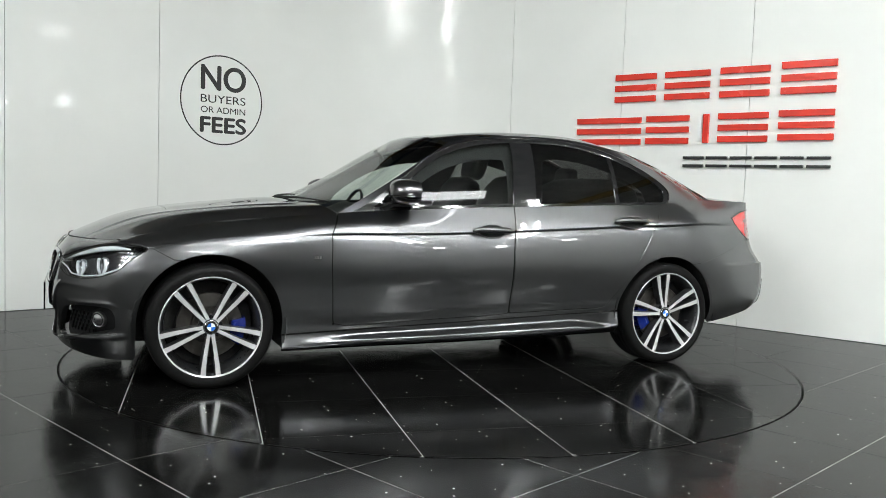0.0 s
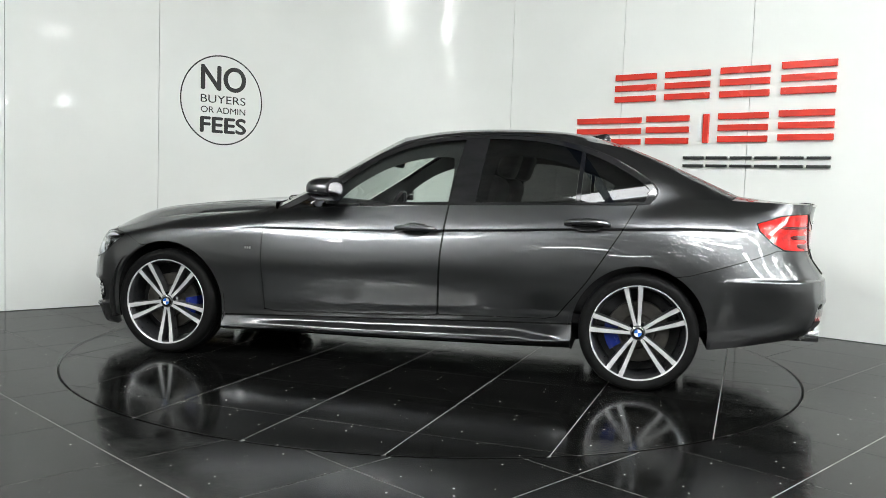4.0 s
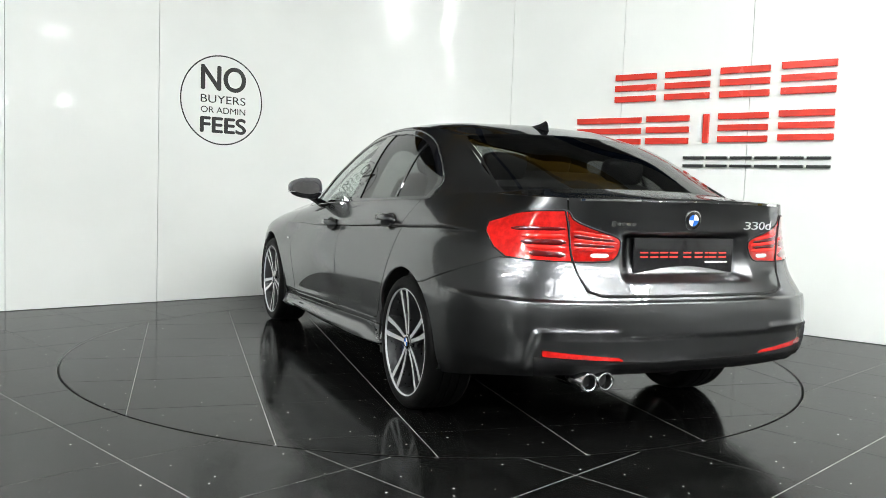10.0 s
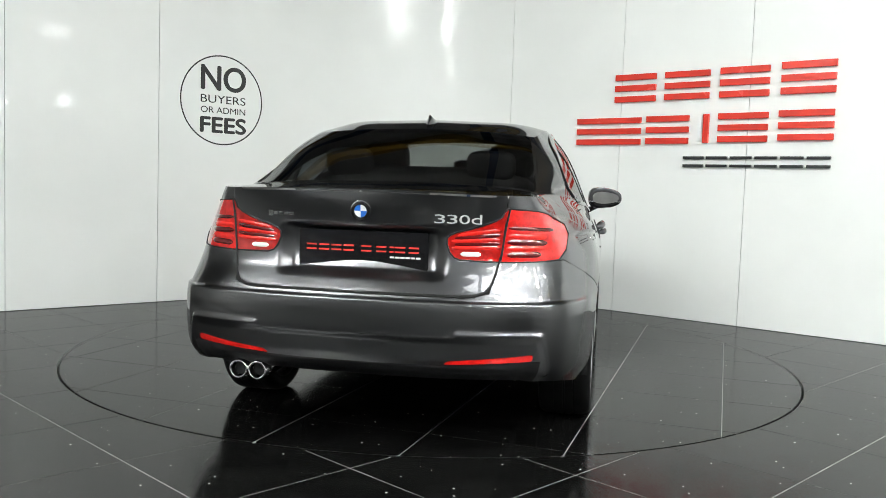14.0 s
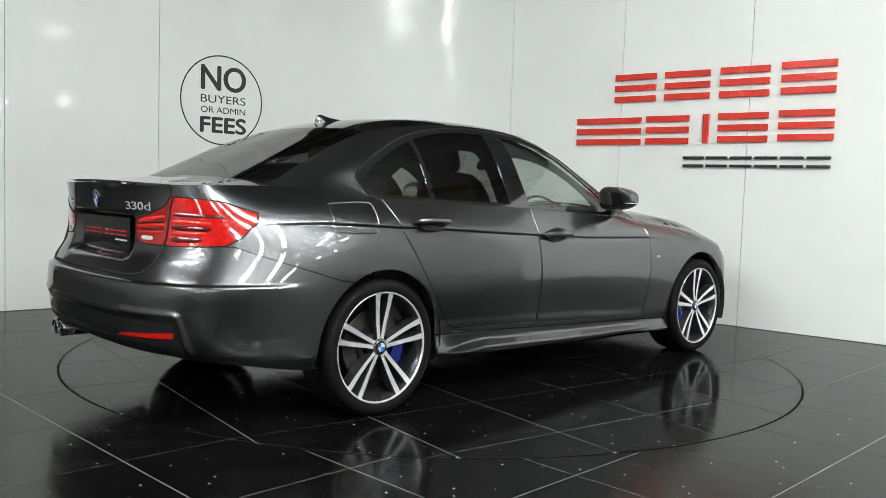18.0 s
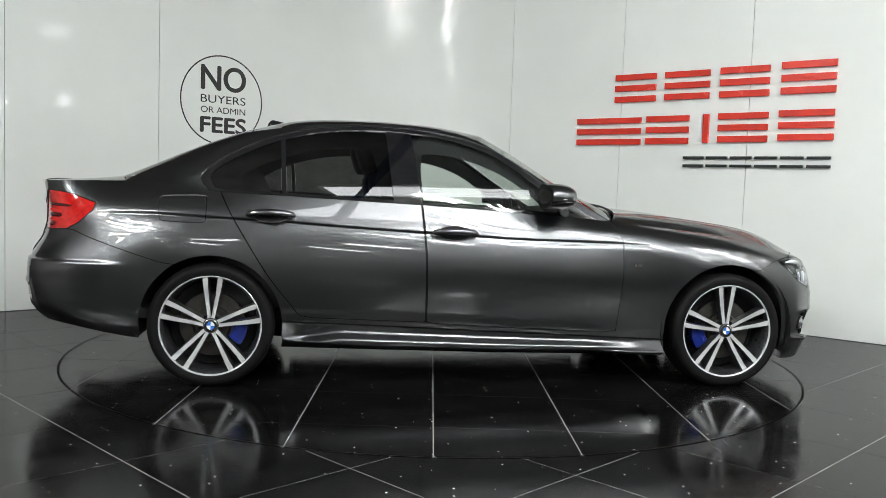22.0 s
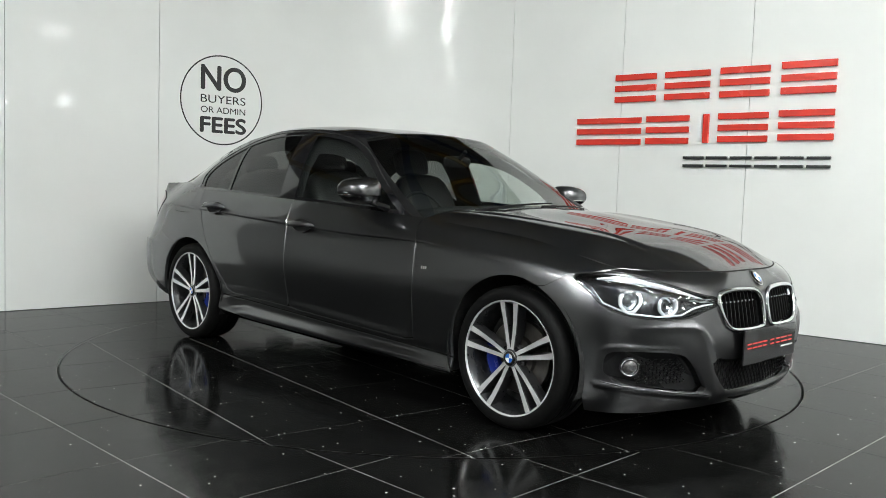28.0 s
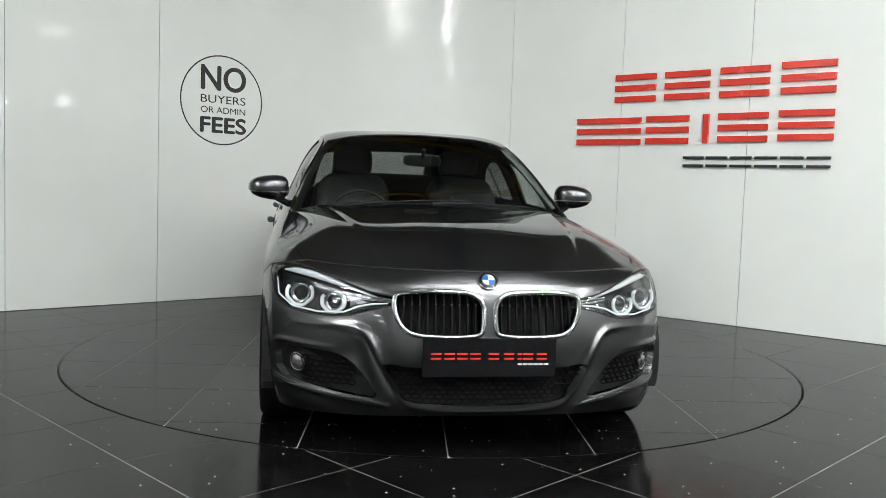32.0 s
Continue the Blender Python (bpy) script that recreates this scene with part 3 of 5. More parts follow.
NV = len(V_LOW)
body_tab, band_tab = np.zeros((NV, NU, 3)), np.zeros((NB, NU, 3))
i8, i15 = np.searchsorted(us, KU[8]), np.searchsorted(us, KU[15])
for i in range(NU):
    col = rows[:, i]
    f_low = spline(kv, col)
    v_low = V_LOW
    if KU[8] <= us[i] <= KU[15]:
        f_all = spline(kb, np.concatenate([col, ups[:, i]]))
        band_tab[:, i] = f_all(np.linspace(kv[-1], kb[-1], NB))
        # the shoulder runs smoothly into the roof pillar at the back only
        w = min(1, max(0, (us[i] - KU[12]) / (KU[13] - KU[12])))
        body_tab[:, i] = f_low(v_low) * (1 - w) + f_all(v_low) * w
        if w < 1:
            f_flat = spline(kb[8:], np.concatenate([col[8:], ups[:, i]]))
            q = np.linspace(kv[-1], kb[-1], NB)
            band_tab[:, i] = band_tab[:, i] * w + f_flat(q) * (1 - w)
    else:
        w = min(1, max(0, (us[i] - KU[15]) / 0.15))
        f_all = spline(np.append(kv, kb[9]), np.concatenate([col, ups[:1, min(i, i15 - 1)] * 0 + (2 * col[8] - col[7])[None]]))
        body_tab[:, i] = f_low(v_low)
band_tab = band_tab[:, i8:i15]


def ease(v, a, b):
    t = np.clip((v - a) / (b - a), 0, 1)
    return t * t * (3 - 2 * t)


def push_out(amount):
    """Moves the body's skin along its normals."""
    n = table_normals(body_tab, True)
    n = -n if n[:, 0, 0].mean() < 0 else n
    body_tab[:] += n * amount[..., None]


# the waist crease through the door handles: a sharp step, undercut below
fade = ease(rows[6][:, 0], 1.02, .55) * ease(rows[6][:, 0], -2.02, -1.75)
saw = np.clip((V_LOW - .37) / .182, 0, 1) ** 2 * np.clip((.56 - V_LOW) / .008, 0, 1)
push_out(-.0125 * saw[:, None] * fade[None, :])
# the side skirt: an upright strip under the door, a ledge that swells out, an upright lower lip
for i in range(NU):
    x = rows[1][i, 0]
    if abs(x) > 1.10:
        continue
    z_low, z_seam = rows[1][i, 2], float(np.interp(x, [-1.1, -.6, 0, .9, 1.06], [.343, .326, .302, .268, .262]))
    u = (body_tab[:, i, 2] - z_low) / (z_seam - z_low)
    k = float(ease(x, .98, .50) * ease(x, -1.02, -.90))
    drop = .45 * float(ease(x, -.70, -1.0))
    inset = (1 - k) * np.interp(u, [0, 1, 1.6], [.026, .040, .031]) + k * np.interp(u + drop * (u < 1), [0, .22, .30, .62, .70, 1, 1.6], [.012, .008, .010, .042, .044, .042, .031])
    w = float(ease(abs(x), 1.10, 1.0)) * ease(u, -.02, .02) * ease(u, 1.9, 1.45)
    body_tab[:, i, 1] = body_tab[:, i, 1] * (1 - w) + (rows[4][i, 1] - inset) * w
# the front bumper: ridge down to the intake, brow over the side pod
way0 = np.concatenate([[0], np.cumsum(np.linalg.norm(np.diff(rows[4][:, :2], axis=0), axis=1))])
S2, Z2 = np.broadcast_to(way0, body_tab.shape[:2]), body_tab[..., 2]


def ridge(a, b, width, height):
    """A soft ridge along the line a to b in the plane of way and height."""
    a, b = np.array(a), np.array(b)
    e = b - a
    t = np.clip(((S2 - a[0]) * e[0] + (Z2 - a[1]) * e[1]) / (e @ e), 0, 1)
    d = np.hypot(S2 - a[0] - t * e[0], Z2 - a[1] - t * e[1])
    return height * np.exp(-(d / width) ** 2)


def ridge_line(pts, width, heights):
    """One ridge along a smooth line through pts, its height from point to point."""
    k = np.arange(len(pts))
    q = np.linspace(0, len(pts) - 1, 12 * len(pts))
    line, hs = spline(k, pts)(q), np.interp(q, k, heights)
    best, h = np.full(S2.shape, 1e9), np.zeros(S2.shape)
    near = (S2 < 1.2) & (Z2 < .75)
    d = np.hypot(S2[near][:, None] - line[:, 0], Z2[near][:, None] - line[:, 1])
    i = d.argmin(1)
    best[near], h[near] = d[np.arange(len(i)), i], hs[i]
    return h * np.exp(-np.abs(best / width) ** 1.6)


push_out(ridge_line([(.80, .515), (.62, .520), (.50, .510), (.445, .455), (.405, .375), (.345, .262), (.27, .212), (.12, .203), (0, .202)], .014, (.001, .004, .010, .013, .013, .012, .011, .011, .011))
         + ridge_line([(.60, .430), (.75, .435), (.87, .436), (.93, .420)], .010, (.002, .005, .006, .001))
         + ridge_line([(.400, .216), (.50, .229), (.62, .244), (.80, .260), (.95, .278)], .011, (.010, .014, .014, .012, .008)))
# the rear bumper: a ledge under the boot, a brow over the reflectors, pulled-in panel between
SB = way0[-1] - S2
tail_zone = (body_tab[..., 0] < -1.9)
rb = ridge((way0[-1] - .70, .512), (way0[-1] - .40, .512), .011, .005) + ridge((way0[-1] - .71, .505), (way0[-1] - .76, .36), .012, .008) + ridge((way0[-1] - .60, .380), (way0[-1], .384), .008, .002)
rb -= .006 * ease(SB, .72, .66) * ease(Z2, .500, .475)
push_out(np.where(tail_zone, rb, 0))
ledge = np.clip((Z2 - .53) / .096, 0, 1) ** 1.5 * np.clip((.636 - Z2) / .009, 0, 1)
push_out(.010 * ledge * ease(body_tab[..., 0], -1.80, -2.02))


# the number plate's recess in the boot lid
back_of = body_tab[..., 0] < -2.2
dent = ease(body_tab[..., 1], .350, .275) * ease(body_tab[..., 2], .700, .738) * ease(body_tab[..., 2], .908, .888)
body_tab[..., 0] += np.where(back_of, dent * .036, 0)
mid = rows[4]
way = np.concatenate([[0], np.cumsum(np.linalg.norm(np.diff(mid[:, :2], axis=0), axis=1))])
skin, band = Skin(body_tab, flip=True, way=way), Skin(band_tab, flip=True)
WAY_END = way[-1]

E8 = np.concatenate([EDGE[8:9], np.array(UP1)[:1], np.array(UP2)[:1], np.array(UP3)[:1]])
E15 = np.concatenate([EDGE[15:16], np.array(UP1)[-1:], np.array(UP2)[-1:], np.array(UP3)[-1:]])
hood_net = [[*EDGE[4:9]],
            [EDGE[3], (1.69, .590, .846), (1.42, .610, .897), (1.10, .625, .929), (.80, .64, .949)],
            [EDGE[2], (1.74, .42, .852), (1.45, .43, .900), (1.12, .44, .936), (.85, .44, .957)],
            [EDGE[1], (1.77, .20, .856), (1.47, .20, .907), (1.14, .20, .947), (.88, .20, .970)],
            [EDGE[0], (1.78, 0, .856), (1.48, 0, .908), (1.15, 0, .949), (.89, 0, .973)]]
screen_net = [[*E8],
              [(.80, .56, .937), (.50, .53, 1.092), (.22, .48, 1.262), (.045, .44, 1.362)],
              [(.86, .30, .958), (.555, .28, 1.095), (.27, .255, 1.272), (.06, .235, 1.382)],
              [(.885, 0, .965), (.58, 0, 1.102), (.29, 0, 1.277), (.065, 0, 1.389)]]
roof_net = [UP3,
            [(.045, .44, 1.362), (-.20, .47, 1.402), (-.45, .48, 1.419), (-.70, .48, 1.421), (-.87, .475, 1.415), (-1.04, .46, 1.396), (-1.21, .45, 1.358), (-1.285, .44, 1.340)],
            [(.06, .235, 1.382), (-.19, .26, 1.416), (-.44, .27, 1.433), (-.70, .27, 1.435), (-.87, .27, 1.430), (-1.05, .26, 1.411), (-1.225, .24, 1.371), (-1.30, .23, 1.352)],
            [(.065, 0, 1.389), (-.18, 0, 1.422), (-.44, 0, 1.438), (-.70, 0, 1.440), (-.88, 0, 1.436), (-1.05, 0, 1.417), (-1.23, 0, 1.376), (-1.305, 0, 1.357)]]
back_net = [[*E15],
            [(-1.915, .52, 1.066), (-1.725, .49, 1.156), (-1.505, .47, 1.255), (-1.285, .44, 1.340)],
            [(-1.93, .28, 1.078), (-1.735, .265, 1.166), (-1.515, .245, 1.264), (-1.30, .23, 1.352)],
            [(-1.935, 0, 1.082), (-1.74, 0, 1.170), (-1.52, 0, 1.268), (-1.305, 0, 1.357)]]
boot_net = [[EDGE[15], EDGE[16], EDGE[17] * .35 + EDGE[16] * .65, EDGE[17]],
            [(-1.915, .52, 1.066), (-2.10, .53, 1.050), (-2.22, .52, 1.042), EDGE[18]],
            [(-1.93, .28, 1.078), (-2.13, .28, 1.054), (-2.28, .27, 1.044), EDGE[19]],
            [(-1.935, 0, 1.082), (-2.14, 0, 1.056), (-2.30, 0, 1.046), EDGE[20]]]
# two raised lines run up the bonnet from the lamps to the screen
hood_tab = table(hood_net, 110, 70)
hx, hy = hood_tab[..., 0], hood_tab[..., 1]
line_y = .40 + (2.0 - hx) * .17
hood_tab[..., 2] += .007 * ease(hy, line_y + .030, line_y) * ease(hx, 2.06, 1.80) * ease(hx, .84, 1.0)
hood, screen, roof = Skin(hood_tab, flip=False), Skin(table(screen_net, 60, 50)), Skin(table(roof_net, 90, 50), flip=False)
back, boot = Skin(table(back_net, 50, 50)), Skin(table(boot_net, 50, 50), flip=False)
for sk in (skin, band, hood, screen, roof, back, boot):   # normals point out of the car
    n, p = np.array(sk.n), np.array(sk.p)
    if ((p - np.array([-0.2, 0, 0.6])) * n).sum(1).mean() < 0:
        sk.n = [tuple(-q) for q in n]
        sk.cells = [c[::-1] for c in sk.cells]

# the roof pillar and the frame of the back glass run into each other: shared normals along the seam
nb, nc = band_tab.shape[:2]
bn, bp_, kn, kp = np.array(band.n).reshape(nb, nc, 3), np.array(band.p).reshape(nb, nc, 3), np.array(back.n).reshape(50, 50, 3), np.array(back.p).reshape(50, 50, 3)


def edge_normals(za, na, zq):
    o = np.argsort(za)
    return np.stack([np.interp(zq, za[o], na[o, i]) for i in range(3)], -1)


for nn, pp, other_z, other_n, edge, order in ((bn.copy(), bp_, kp[0, :, 2], kn[0], bn[:, -1], "band"), (kn.copy(), kp, bp_[:, -1, 2], bn[:, -1], kn[0], "back")):
    rows_n = 26 if order == "band" else 12
    mean_n = edge + edge_normals(other_z, other_n, pp[:, -1, 2] if order == "band" else pp[0, :, 2])
    mean_n /= np.linalg.norm(mean_n, axis=-1, keepdims=True)
    for r in range(rows_n):
        w = (1 - r / rows_n) ** 2
        tgt = nn[:, -1 - r] if order == "band" else nn[r]
        v = tgt * (1 - w) + mean_n * w
        v /= np.linalg.norm(v, axis=-1, keepdims=True)
        if order == "band":
            nn[:, -1 - r] = v
        else:
            nn[r] = v
    (band if order == "band" else back).n = [tuple(q) for q in nn.reshape(-1, 3)]

# ---- wheel arches ----
R_WHEEL = 0.3205
skin.drop(lambda p: np.hypot(p[:, 0] - 1.405, np.maximum(p[:, 2] - .325, 0)) - .366)
skin.drop(lambda p: np.hypot(p[:, 0] + 1.405, np.maximum(p[:, 2] - .322, 0)) - .360)


def way_at(x, y):
    """Way round the body at the place nearest to (x, y)."""
    return float(way[np.argmin(np.hypot(mid[:, 0] - x, mid[:, 1] - y))])


S_HL, S_TL = way_at(1.70, .84), way_at(-1.99, .86)
SE = WAY_END
front = lambda p: p[0] > 1.3
rear = lambda p: p[0] < -1.5
# lamps first, then bumpers, doors
HEADLIGHT = rounded([(.366, .638), (.366, .604), (.455, .588), (.545, .556), (.69, .550), (.83, .565), (.935, .600), (.992, .660), (S_HL + .02, .722), (.92, .738), (.78, .726), (.62, .692), (.47, .650)], 2)
skin.cut("headlight", HEADLIGHT, "sz", 0.005, front)
KIDNEY = rounded([(.022, .652), (.022, .515), (.045, .492), (.20, .488), (.315, .497), (.362, .555), (.378, .625), (.36, .655), (.20, .664)], 2)
skin.cut("kidney", KIDNEY, "sz", 0.0, front)
INTAKE = rounded([(-.2, .368), (.30, .368), (.400, .388), (.42, .355), (.34, .245), (.25, .215), (-.2, .21)], 1)
skin.cut("intake", INTAKE, "sz", 0.0, front)
POD = rounded([(.412, .232), (.475, .325), (.53, .385), (.58, .408), (.64, .417), (.86, .424), (.916, .40), (.920, .294), (.70, .266), (.56, .250)], 1)
skin.cut("pod", POD, "sz", 0.0, front)
TAIL_IN = SE - .352
TAILLIGHT = rounded([(S_TL, .922), (S_TL + .12, .952), (S_TL + .22, .976), (SE - .625, .988), (SE - .600, .985), (SE - .580, .948), (TAIL_IN - .12, .912), (TAIL_IN - .02, .888), (TAIL_IN + .005, .862), (TAIL_IN - .02, .798), (TAIL_IN - .07, .783), (S_TL + .30, .785), (S_TL + .15, .795)], 1)
skin.cut("taillight", TAILLIGHT, "sz", 0.005, rear)
REFL = [(SE - .690, .440), (SE - .688, .413), (SE - .345, .394), (SE - .370, .410)]
skin.cut("reflector", REFL, "sz", 0.003, rear)
BOOT_FACE = rounded([(SE - .625, 1.2), (SE - .60, .93), (SE - .585, .80), (SE - .52, .672), (SE - .42, .655), (SE + .3, .655), (SE + .3, 1.2)], 1)
skin.cut("tail_inner", BOOT_FACE, "sz", 0.005, lambda p: p[0] < -1.98, over=("taillight",))
skin.cut("boot_lid", BOOT_FACE, "sz", 0.009, lambda p: p[0] < -1.98)
FRONT_BUMPER = [(-.2, .1), (1.30, .1), (1.30, .655), (way_at(1.58, .86), .662), (S_HL + .015, .716), (.86, .752), (.70, .752), (-.2, .752)]
skin.cut("front_bumper", FRONT_BUMPER, "sz", 0.006, lambda p: p[0] > 1.2)
REAR_BUMPER = [(SE + .3, .1), (way_at(-1.5, .9), .1), (way_at(-1.5, .9), .62), (way_at(-1.66, .9), .64), (S_TL + .15, .79), (SE - .58, .79), (SE - .515, .668), (SE - .42, .651), (SE + .3, .651)]
skin.cut("rear_bumper", REAR_BUMPER, "sz", 0.006, lambda p: p[0] < -1.4)
DIFFUSER = [(SE + .3, .1), (SE - .745, .1), (SE - .720, .412), (SE - .345, .391), (SE - .20, .388), (SE + .3, .388)]
skin.cut("diffuser", DIFFUSER, "sz", 0.003, rear, over=("rear_bumper",))
SILL = [(1.06, .1), (1.06, .262), (.9, .268), (0, .302), (-.6, .326), (-1.1, .343), (-1.1, .1)]
skin.cut("side_skirt", SILL, "xz", 0.010, lambda p: -1.2 < p[0] < 1.2)
DOOR_F = rounded([(.70, 1.1), (.735, .90), (.782, .80), (.785, .62), (.765, .314), (.70, .302), (-.22, .337), (-.288, .345), (-.298, .70), (-.325, .98), (-.325, 1.1)], 0)
skin.cut("front_door", DOOR_F, "xz", 0.008, lambda p: -.5 < p[0] < .9)
DOOR_R = [(-.33, 1.1), (-.33, .98), (-.303, .70), (-.293, .345), (-.90, .362), (-.96, .375), (-1.06, .50), (-1.12, .58), (-1.19, .69), (-1.30, .87), (-1.37, 1.0), (-1.37, 1.1)]
skin.cut("rear_door", DOOR_R, "xz", 0.008, lambda p: -1.6 < p[0] < -.2)
FUEL = rounded([(-1.437, .975), (-1.437, .858), (-1.452, .845), (-1.655, .850), (-1.672, .864), (-1.675, .966), (-1.660, .978), (-1.452, .986)], 1)
skin.cut("fuel_flap", FUEL, "xz", 0.006, lambda p: -1.75 < p[0] < -1.38, joint="j")

# ---- windows on the upper band ----
WINDOW = rounded([(.60, .905), (.52, .95), (.335, 1.078), (.14, 1.222), (.00, 1.288), (-.13, 1.325), (-.30, 1.350), (-.50, 1.362), (-.72, 1.360), (-.90, 1.338), (-1.06, 1.298), (-1.20, 1.243), (-1.34, 1.168), (-1.425, 1.105), (-1.435, 1.07), (-1.375, .98), (-1.37, .90)], 1)
TRIM = rounded([(.70, .89), (.56, .96), (.36, 1.095), (.16, 1.243), (.01, 1.312), (-.13, 1.349), (-.30, 1.373), (-.50, 1.385), (-.72, 1.383), (-.91, 1.361), (-1.08, 1.320), (-1.23, 1.262), (-1.38, 1.180), (-1.475, 1.105), (-1.475, 1.06), (-1.405, .97), (-1.40, .88)], 1)
band.cut("window", WINDOW, "xz", 0.0)
band.cut("trim", TRIM, "xz", 0.0)
belt_strip = [(.70, .80), (.66, .935), (.2, .958), (-.3, .981), (-.8, .998), (-1.08, 1.009), (-1.42, 1.022), (-1.5, .8)]
band.cut("belt", belt_strip, "xz", 0.0, over=("window", "trim"))
BPIL = [(-.312, .9), (-.468, .9), (-.530, 1.45), (-.395, 1.45)]
band.cut("pillar", BPIL, "xz", 0.003, over=("window",))
QDIV = [(-1.030, .9), (-1.058, .9), (-1.085, 1.45), (-1.062, 1.45)]
band.cut("divider", QDIV, "xz", 0.002, over=("window",))
# the side glass is one evenly bowed sheet: its normals follow a smooth fit over the window
gp, gn = np.array(band.p), np.array(band.n)
inside = shape_distance(gp[:, [0, 2]], np.array(TRIM)) < 0
above = gp[:, 2] - (.953 - .042 * gp[:, 0])
for axis, run in ((0, gp[:, 0]), (2, above)):
    bow = np.stack([np.ones(len(gp)), run], 1)
    gn[inside, axis] = bow[inside] @ np.linalg.lstsq(bow[inside], gn[inside, axis], rcond=None)[0]
gn[inside, 1] = np.sqrt(1 - gn[inside, 0] ** 2 - gn[inside, 2] ** 2)
band.n = [tuple(q) for q in gn]
cz = band.centres()
for i, t in enumerate(band.tag):
    if t == "window":
        x = cz[i][0]
        band.tag[i] = "glass_front" if x > -.45 else "glass_rear" if x > -1.07 else "glass_quarter"

car = tagged(new("car"), "dark grey metallic four-door saloon car with two-tone alloy wheels", "car")


def both(name, sk, tags, mat, label="", flange=0.008, push=0.0, parents=(None, None)):
    """The same panel on both sides of the car, as parts."""
    out = []
    for k, mir in enumerate((False, True)):
        me = sk.mesh(name, tags, mat, mir, flange, push)
        out.append(part(name, me, parents[k] or car, label) if me else None)
    return out


def whole(name, pieces, mat, label="", flange=0.008):
    """One panel across the middle, joined from its two halves."""
    me_all = [sk.mesh(name, tags, mat, mir, flange) for sk, tags in pieces for mir in (False, True)]
    vs, fs, ns = [], [], []
    for me in me_all:
        o = len(vs)
        vs += [tuple(v.co) for v in me.vertices]
        nn = [None] * len(me.vertices)
        for lp, cn in zip(me.loops, me.corner_normals):
            nn[lp.vertex_index] = tuple(cn.vector)
        ns += [n or (0, 0, 1) for n in nn]
        fs += [[o + i for i in p.vertices] for p in me.polygons]
        bpy.data.meshes.remove(me)
    # on the middle line the two halves share one normal
    ns = [Vector((n[0], 0.0, n[2])).normalized()[:] if abs(v[1]) < 1e-4 else n for v, n in zip(vs, ns)]
    me = mesh_of(name, vs, fs, mat, True)
    me.normals_split_custom_set_from_vertices(ns)
    return part(name, me, car, label)


part("body_side", skin.mesh("body_side", ("", "fuel_flap", "j"), PAINT, False, 0.012), car)
part("body_side", skin.mesh("body_side", "", PAINT, True, 0.012), car)
part("fuel_flap", skin.mesh("fuel_flap", "fuel_flap", PAINT, True), car)
front_doors = both("front_door", skin, "front_door", PAINT)
rear_doors = both("rear_door", skin, "rear_door", PAINT)
both("side_skirt", skin, "side_skirt", PAINT)
whole("front_bumper", [(skin, "front_bumper")], PAINT, flange=0.03)
whole("rear_bumper", [(skin, "rear_bumper")], PAINT, flange=0.02)
whole("diffuser", [(skin, "diffuser")], MATT_BLACK, "matt black rear diffuser")
boot_lid = whole("boot_lid", [(skin, "boot_lid"), (boot, "")], PAINT)
bonnet = whole("bonnet", [(hood, "")], PAINT)
whole("roof", [(roof, "")], PAINT)
windscreen = whole("windscreen", [(screen, "")], SCREEN, flange=0)
GLASS_BACK = rounded([(-1.20, -.3), (-1.255, .50), (-1.29, .540), (-1.50, .572), (-1.72, .607), (-1.86, .632), (-1.895, .60), (-2.1, -.3)], 1)
back.cut("glass", GLASS_BACK, "xy", 0.004)
both("rear_pillar", back, "", PAINT)
rear_window = whole("rear_window", [(back, "glass")], REAR_TINT, flange=0)
both("roof_pillar", band, "", PAINT)
both("window_trim", band, "trim", GLOSS_BLACK, "gloss black window surround", 0.01, 0.003)
both("belt_moulding", band, "belt", GLOSS_BLACK, "gloss black belt moulding", 0.01, 0.004)
both("door_pillar", band, "pillar", GLOSS_BLACK, "gloss black pillar cover", 0.01, 0.001)
both("window_divider", band, "divider", GLOSS_BLACK, "", 0.01, 0.001)
both("front_side_window", band, "glass_front", GLASS, "", 0, -0.004)
both("rear_side_window", band, "glass_rear", TINTED, "dark tinted window", 0, -0.004)
both("quarter_window", band, "glass_quarter", TINTED, "dark tinted window", 0, -0.004)
TAIL_RED = plain("red_lamp_glass", (0.56, 0.010, 0.008), 0.12, 0.25, 45, coat=1.0)
TAIL_RED_IN = plain("deep_red_lamp_glass", (0.36, 0.007, 0.005), 0.10, 0.3, 35, coat=1.0)
both("tail_lamp", skin, "taillight", TAIL_RED, "red tail lamp")
both("tail_lamp_inner", skin, "tail_inner", TAIL_RED_IN, "red tail lamp on the boot lid")
both("headlamp", skin, "headlight", LENS, "clear headlamp lens", 0)
both("reflector", skin, "reflector", TAIL_RED, "red bumper reflector")


# ---- car details ----
BT, BN = body_tab, table_normals(body_tab, True)
if (BN[:, 0, 0].mean()) < 0:
    BN = -BN


def surf(s, z):
    """Place and outward normal on the body at the way s round it and the height z."""
    i = min(max(np.searchsorted(way, s) - 1, 0), NU - 2)
    f = (s - way[i]) / (way[i + 1] - way[i])
    col, nor = BT[:, i] * (1 - f) + BT[:, i + 1] * f, BN[:, i] * (1 - f) + BN[:, i + 1] * f
    k = np.interp(z, col[:, 2], np.arange(NV))
    j = min(int(k), NV - 2)
    g = k - j
    n = nor[j] * (1 - g) + nor[j + 1] * g
    return Vector(col[j] * (1 - g) + col[j + 1] * g), Vector(n / np.linalg.norm(n))


